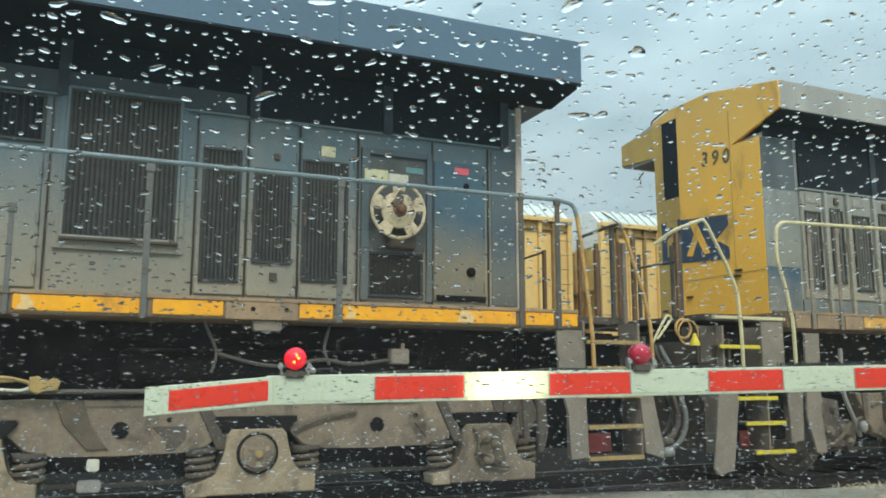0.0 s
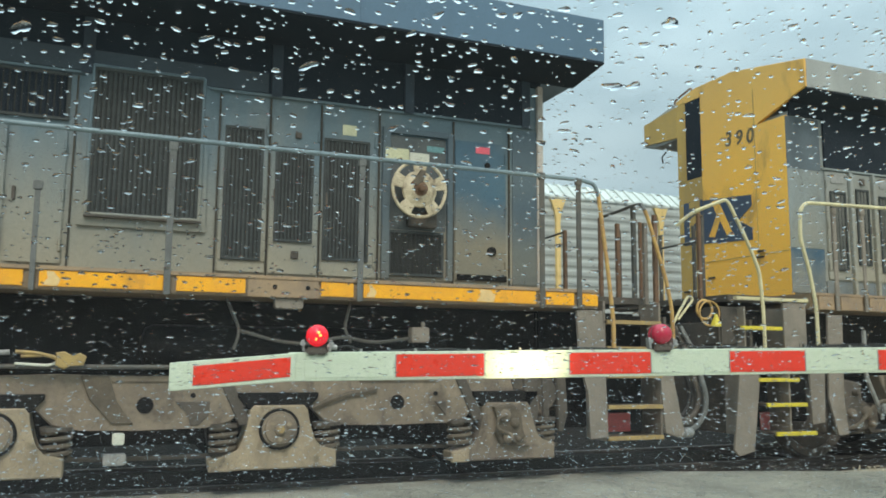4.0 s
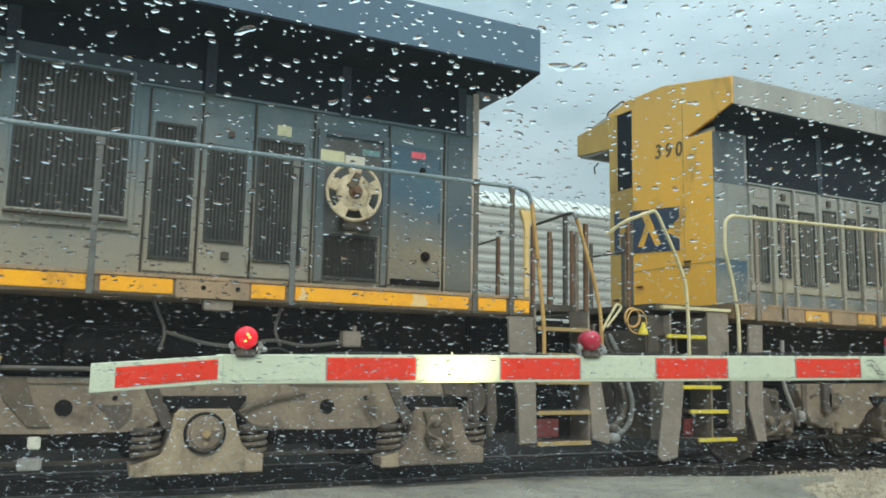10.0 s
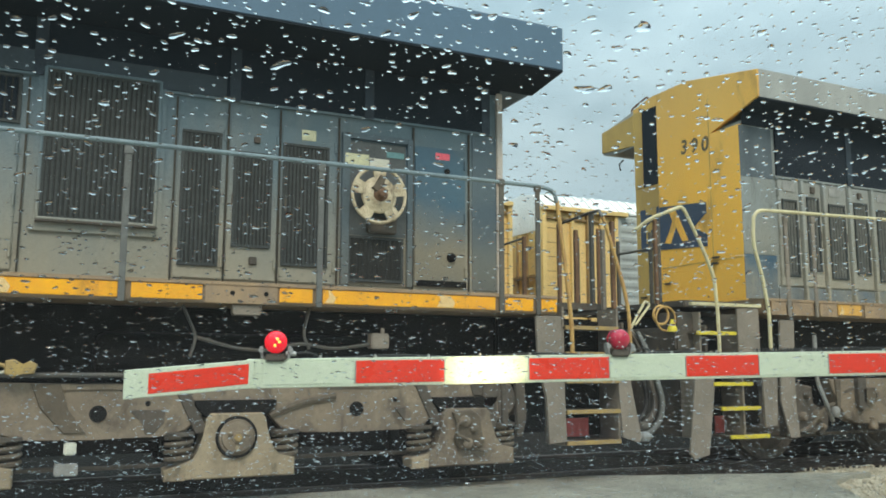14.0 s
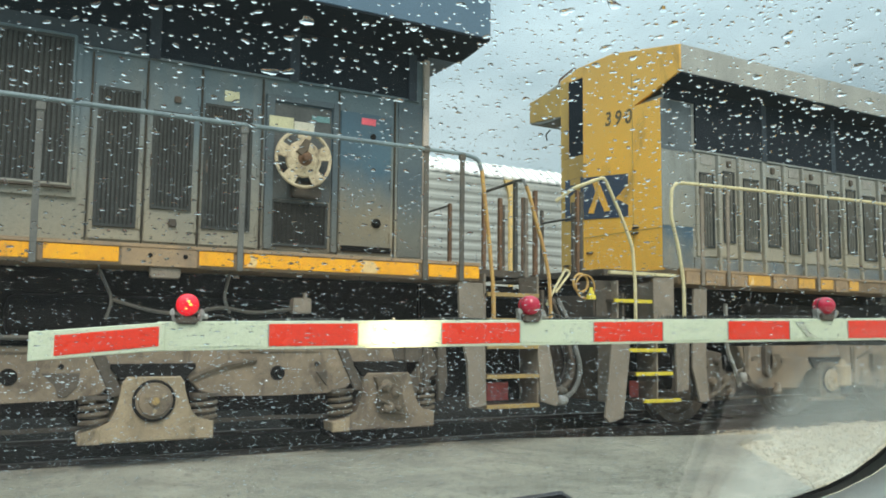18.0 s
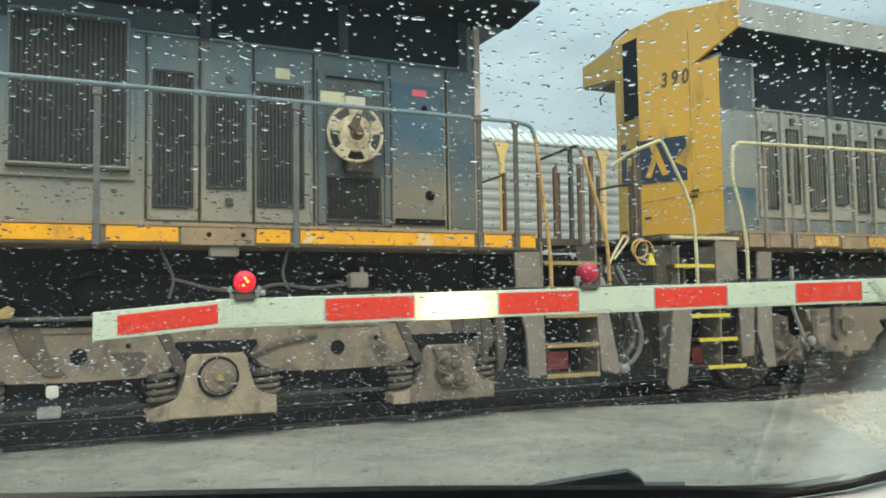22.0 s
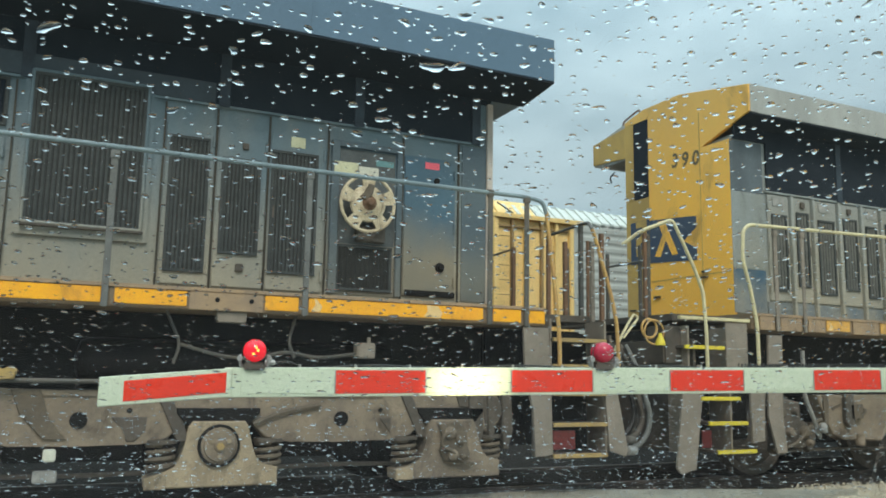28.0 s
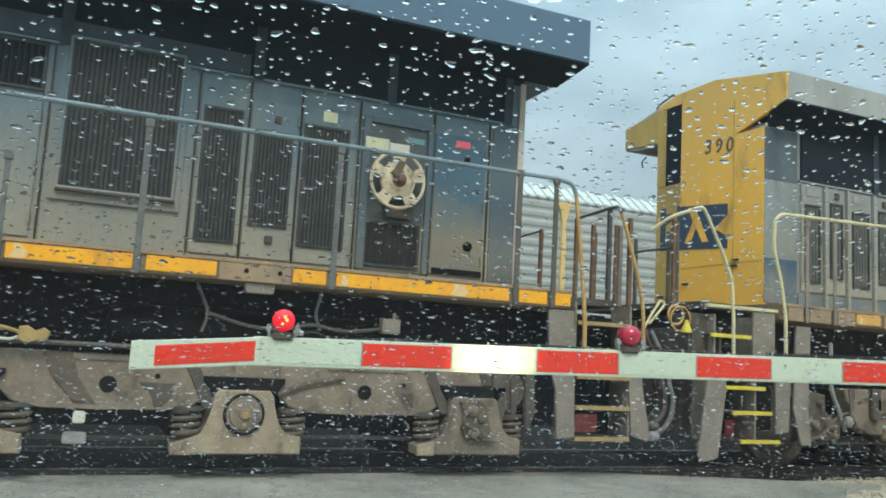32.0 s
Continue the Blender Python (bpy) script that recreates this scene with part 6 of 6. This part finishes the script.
part("wiper", slab_on_pane([(0.20, -0.628), (0.262, -0.594), (0.292, -0.585), (0.325, -0.577), (0.345, -0.597), (0.355, -0.612), (0.395, -0.619), (0.40, -0.634), (0.30, -0.632)], 0.0056, 0.0085), M_DASH, car, "parked dark grey wiper arm")
part("wiper_blade", tube([pane_at(0.24, -0.612, 0.008), pane_at(0.05, -0.585, 0.008), pane_at(-0.2, -0.555, 0.008)], 0.003, 8), M_RUBBER, car, "black wiper blade", True)
# Reflection on the wet cowl, drawn as a pale strip.
part("cowl_reflection", slab_on_pane([(0.37, -0.620), (0.50, -0.636), (0.555, -0.622), (0.555, -0.65), (0.37, -0.65)], 0.0056, 0.0070), M_HOSE, car, "wet cowl edge, its pale reflection painted on")
part("dashboard", prism([(0.62, 0.945), (0.58, 0.965), (0.3, 0.955), (0.2, 0.90), (0.2, 0.6), (0.62, 0.6)], "x", -0.72, 0.47, None, 0.01), M_DASH, car, "dark dashboard")
part("bonnet", prism([(0.66, 0.90), (0.8, 0.86), (1.5, 0.70), (1.85, 0.60), (1.95, 0.50), (1.95, 0.25), (0.66, 0.25)], "x", -0.85, 0.72, None, 0.04), M_BODY, car, "dark grey bonnet")
part("floor_pan", box(-0.85, 0.72, -2.6, 0.655, 0.28, 0.42, 0.02), M_BODY, car)
for s, l in ((-1, -0.85), (1, 0.70)):
    part("door_panel", box(l, l + 0.05, -2.0, 0.62, 0.40, 0.86, 0.015), M_BODY, car, "dark grey car side")
    part("side_pillar", prism([(-0.9, 0.86), (-0.8, 0.86), (-0.82, 1.42), (-0.9, 1.42)], "x", l, l + 0.05), M_TRIM, car)
    for f in (1.25, -1.45):
        w = part("car_wheel", lathe([(0, 0.2), (0.0, 0.30), (0.03, 0.32), (0.17, 0.32), (0.2, 0.30), (0.2, 0.2)], (l - 0.06 if s > 0 else l - 0.09, f, 0.32), "x", 28), M_RUBBER, car, "black tyre", True)
        part("rim", disc((l - 0.05 if s > 0 else l - 0.085, f, 0.32), "x", 0.2, 0.17, 20), M_ALU, w)
part("roof_lining", prism([(-0.16, 1.44), (-0.5, 1.475), (-1.2, 1.475), (-1.7, 1.42), (-1.7, 1.40), (-1.2, 1.455), (-0.5, 1.455), (-0.16, 1.42)], "x", -0.72, 0.60, None, 0.006), M_TRIM, car, "pale roof lining")
part("roof_skin", prism([(-0.12, 1.447), (-0.5, 1.49), (-0.9, 1.502), (-1.3, 1.49), (-1.72, 1.43), (-1.72, 1.424), (-1.2, 1.48), (-0.5, 1.48), (-0.14, 1.443)], "x", -0.75, 0.63, None, 0.002), M_BODY, car, "dark grey car roof", True)
part("boot_lid", prism([(-1.99, 0.42), (-2.0, 0.90), (-2.3, 0.88), (-2.52, 0.82), (-2.58, 0.6), (-2.56, 0.42)], "x", -0.82, 0.69, None, 0.03), M_BODY, car, "dark grey boot")
for s in (-1, 1):
    edge = [(0.31, 0.25), (0.395, 0.02), (0.47, -0.19), (0.53, -0.36), (0.566, -0.46)] if s > 0 else [(-0.52, 0.25), (-0.62, 0.02), (-0.75, -0.47)]
    part("screen_pillar", tube([pane_at(l + 0.115 * s, v, -0.045) for l, v in edge], 0.024, 10), M_BODY, car, "dark grey windscreen pillar", True)
    part("front_wing", prism([(0.64, 0.28), (0.64, 0.86), (0.9, 0.83), (1.5, 0.68), (1.84, 0.58), (1.9, 0.5), (1.9, 0.3), (1.62, 0.28), (1.55, 0.5), (1.25, 0.66), (0.95, 0.5), (0.88, 0.28)], "x", -0.88 if s < 0 else 0.725, -0.853 if s < 0 else 0.752, None, 0.006), M_BODY, car, "dark grey front wing")
part("rear_panel", prism([(-2.0, 0.4), (-2.0, 0.9), (-1.72, 1.42), (-1.68, 1.42), (-1.94, 0.9), (-1.94, 0.4)], "x", -0.8, 0.66), M_BODY, car)
for l in (-0.65, 0.5):
    part("headlamp", lathe([(0, 0.07), (0.03, 0.075), (0.05, 0.06), (0.06, 0.01)], (l, 1.90, 0.52), "y", 20), M_WHITE_G, car, "headlamp", True)
beam = new("headlight_beam", beam_data)
lamp_at = Vector((-0.027, -0.047, 0)) + Matrix.Rotation(radians(-11), 3, "Z") @ Vector((0.5, 2.02, 0.56))
beam.matrix_world = look(lamp_at, beam_at)

# a misty veil that paints a reflection low on the glass, towards the pillar
veil_mat = bpy.data.materials.new("reflection_veil")
veil_mat.use_nodes = True
mn, ml = veil_mat.node_tree.nodes, veil_mat.node_tree.links
mn.clear()
m_out, m_tr, m_df, m_mix = mn.new("ShaderNodeOutputMaterial"), mn.new("ShaderNodeBsdfTransparent"), mn.new("ShaderNodeBsdfTranslucent"), mn.new("ShaderNodeMixShader")
m_df.inputs["Color"].default_value = (0.85, 0.82, 0.72, 1)
m_co, m_ns, m_rp = mn.new("ShaderNodeTexCoord"), mn.new("ShaderNodeTexNoise"), mn.new("ShaderNodeMapRange")
m_ns.inputs["Scale"].default_value = 16
m_rp.inputs["From Min"].default_value, m_rp.inputs["From Max"].default_value = 0.35, 0.75
m_rp.inputs["To Min"].default_value, m_rp.inputs["To Max"].default_value = 0.09, 0.15
ml.new(m_co.outputs["Object"], m_ns.inputs["Vector"])
ml.new(m_ns.outputs["Fac"], m_rp.inputs["Value"])
m_sp, m_fd, m_mu = mn.new("ShaderNodeSeparateXYZ"), mn.new("ShaderNodeMapRange"), mn.new("ShaderNodeMath")
m_fd.interpolation_type = "SMOOTHSTEP"
m_fd.inputs["From Min"].default_value, m_fd.inputs["From Max"].default_value = pane_at(0, -0.28)[2], pane_at(0, -0.45)[2]
m_mu.operation = "MULTIPLY"
ml.new(m_co.outputs["Object"], m_sp.inputs["Vector"])
ml.new(m_sp.outputs["Z"], m_fd.inputs["Value"])
ml.new(m_rp.outputs["Result"], m_mu.inputs[0])
ml.new(m_fd.outputs["Result"], m_mu.inputs[1])
m_fx, m_m2 = mn.new("ShaderNodeMapRange"), mn.new("ShaderNodeMath")
m_fx.interpolation_type = "SMOOTHSTEP"
m_fx.inputs["From Min"].default_value, m_fx.inputs["From Max"].default_value = 0.264, 0.300
m_m2.operation = "MULTIPLY"
m_sl, m_ad = mn.new("ShaderNodeMath"), mn.new("ShaderNodeMath")
m_sl.operation, m_ad.operation = "MULTIPLY_ADD", "ADD"
m_sl.inputs[1].default_value, m_sl.inputs[2].default_value = 0.34 / SN, -0.34 * pane_at(0, 0)[2] / SN
ml.new(m_sp.outputs["Z"], m_sl.inputs[0])
ml.new(m_sl.outputs["Value"], m_ad.inputs[0])
ml.new(m_sp.outputs["X"], m_ad.inputs[1])
ml.new(m_ad.outputs["Value"], m_fx.inputs["Value"])
ml.new(m_mu.outputs["Value"], m_m2.inputs[0])
ml.new(m_fx.outputs["Result"], m_m2.inputs[1])
ml.new(m_m2.outputs["Value"], m_mix.inputs["Fac"])
ml.new(m_tr.outputs["BSDF"], m_mix.inputs[1])
ml.new(m_df.outputs["BSDF"], m_mix.inputs[2])
ml.new(m_mix.outputs["Shader"], m_out.inputs["Surface"])
ms = part("veil_patch", slab_on_pane([(0.24, -0.60), (0.24, -0.20), (0.47, -0.20), (0.57, -0.44), (0.60, -0.55), (0.56, -0.615), (0.50, -0.625)], -0.0022, -0.0012), veil_mat, car, "thin misty veil painting a reflection low on the glass")
ms.visible_shadow = False

# even haze, added over the whole pane to lift the blacks
film_mat = bpy.data.materials.new("haze_film")
film_mat.use_nodes = True
fn, fl = film_mat.node_tree.nodes, film_mat.node_tree.links
fn.clear()
f_out, f_tr, f_df, f_mix = fn.new("ShaderNodeOutputMaterial"), fn.new("ShaderNodeBsdfTransparent"), fn.new("ShaderNodeBsdfTranslucent"), fn.new("ShaderNodeMixShader")
f_df.inputs["Color"].default_value = (0.8, 0.82, 0.8, 1)
f_mix.inputs["Fac"].default_value = 0.0018
fl.new(f_tr.outputs["BSDF"], f_mix.inputs[1])
fl.new(f_df.outputs["BSDF"], f_mix.inputs[2])
fl.new(f_mix.outputs["Shader"], f_out.inputs["Surface"])
fm = part("haze_film", slab_on_pane(pane_outline(0.02), -0.0030, -0.0025), film_mat, car, "faint added haze film that lifts the blacks")
fm.visible_shadow = False

# ---- rain on the glass ----


def raindrops():
    r = np.random.default_rng(11)
    area = (-0.20, 0.60, -0.59, -0.02)
    count = 40000
    l = r.uniform(area[0], area[1], count)
    v = area[2] + (area[3] - area[2]) * np.where(r.random(count) < 0.60, r.uniform(0, 1, count), np.sqrt(r.uniform(0, 1, count)))
    low = np.clip((-0.27 - v) / 0.10, 0, 1)
    mid = np.clip((-0.10 - v) / 0.06, 0, 1) * (1 - low)
    rad = np.clip(r.lognormal(math.log(0.00055), 0.42, count), 0.00026, 0.0014) * (1 - 0.34 * low - 0.14 * mid)
    rad = np.where((r.random(count) < 0.009) & (v > -0.16), r.uniform(0.0014, 0.0022, count), rad)
    keep, cell = [], {}
    spare = r.random(count)
    for i in np.argsort(-rad):
        if spare[i] < 0.28 * mid[i]:
            continue
        key = (int(l[i] / 0.008), int(v[i] / 0.008))
        near = [j for a in (-1, 0, 1) for b in (-1, 0, 1) for j in cell.get((key[0] + a, key[1] + b), ())]
        if all((l[i] - l[j]) ** 2 + (v[i] - v[j]) ** 2 > ((1.2 + 0.15 * low[i]) * (rad[i] + rad[j])) ** 2 for j in near):
            cell.setdefault(key, []).append(i)
            keep.append(i)
    verts, faces, smooth = [], [], []
    base = 0
    for i in keep:
        a = rad[i]
        seg, rho = (12, (1.0, 0.93, 0.78, 0.55, 0.28)) if a > 0.0008 else (8, (1.0, 0.93, 0.75, 0.4) if low[i] > 0.3 else (1.0, 0.82, 0.45))
        ang = np.arange(seg) * 2 * math.pi / seg
        theta = radians(r.uniform(30, 50) + 30 * low[i] - 4 * mid[i])
        R = 1 / math.sin(theta)
        p1, p2, p3 = r.uniform(0, 6.28, 3)
        irr = 0.13 + 0.18 * (a > 0.0010)
        edge = 1 + irr * r.uniform(0.3, 1) * np.cos(2 * ang + p1) + irr * 0.5 * np.cos(3 * ang + p2) + 0.05 * np.cos(5 * ang + p3)
        wide = 1.0 + r.uniform(0.0, 0.6) + 0.35 * low[i]
        tall = 0.80 - 0.40 * low[i]
        lean = r.normal(0, 0.3 - 0.15 * low[i])
        for q in rho:
            h = math.sqrt(R * R - q * q) - math.sqrt(R * R - 1)
            ring = a * q * (1 + (edge - 1) * q)
            x, y = ring * np.cos(ang) * wide, ring * np.sin(ang) * tall
            x, y = x * math.cos(lean) - y * math.sin(lean), x * math.sin(lean) + y * math.cos(lean)
            sag = a * 0.25 * (1 - q * q)
            verts += [pane_at(l[i] + xx, v[i] + yy - sag, 0.0051 + a * h) for xx, yy in zip(x, y)]
        verts.append(pane_at(l[i], v[i] - a * 0.25, 0.0051 + a * (R - math.sqrt(R * R - 1))))
        nr = len(rho)
        for k in range(nr - 1):
            for s in range(seg):
                t = (s + 1) % seg
                faces.append((base + k * seg + s, base + (k + 1) * seg + s, base + (k + 1) * seg + t, base + k * seg + t))
        for s in range(seg):
            faces.append((base + (nr - 1) * seg + s, base + nr * seg, base + (nr - 1) * seg + (s + 1) % seg))
        smooth += [True] * (nr * seg) + [False]
        rim = base + nr * seg + 1
        verts += [verts[base + s] for s in range(seg)]
        faces.append(tuple(rim + s for s in range(seg)))
        base = rim + seg
    me = bpy.data.meshes.new("raindrops")
    me.from_pydata(verts, [], faces)
    me.polygons.foreach_set("use_smooth", smooth)
    me.materials.append(M_WATER)
    ob = new("raindrops", me)
    ob.parent = car
    ob.visible_shadow = False
    return tagged(ob, "many small raindrops standing on the glass", kind="stuff")


raindrops()


def motions():
    """The far train rolls by at an even pace."""
    times = [0.0, 0.1] + [1.0 * q for q in range(1, 32)] + [31.9, 32.0]
    for k, c in cars:
        walk(c, [(t, pose(car_x(k, t), YF, 0)) for t in times])


motions()
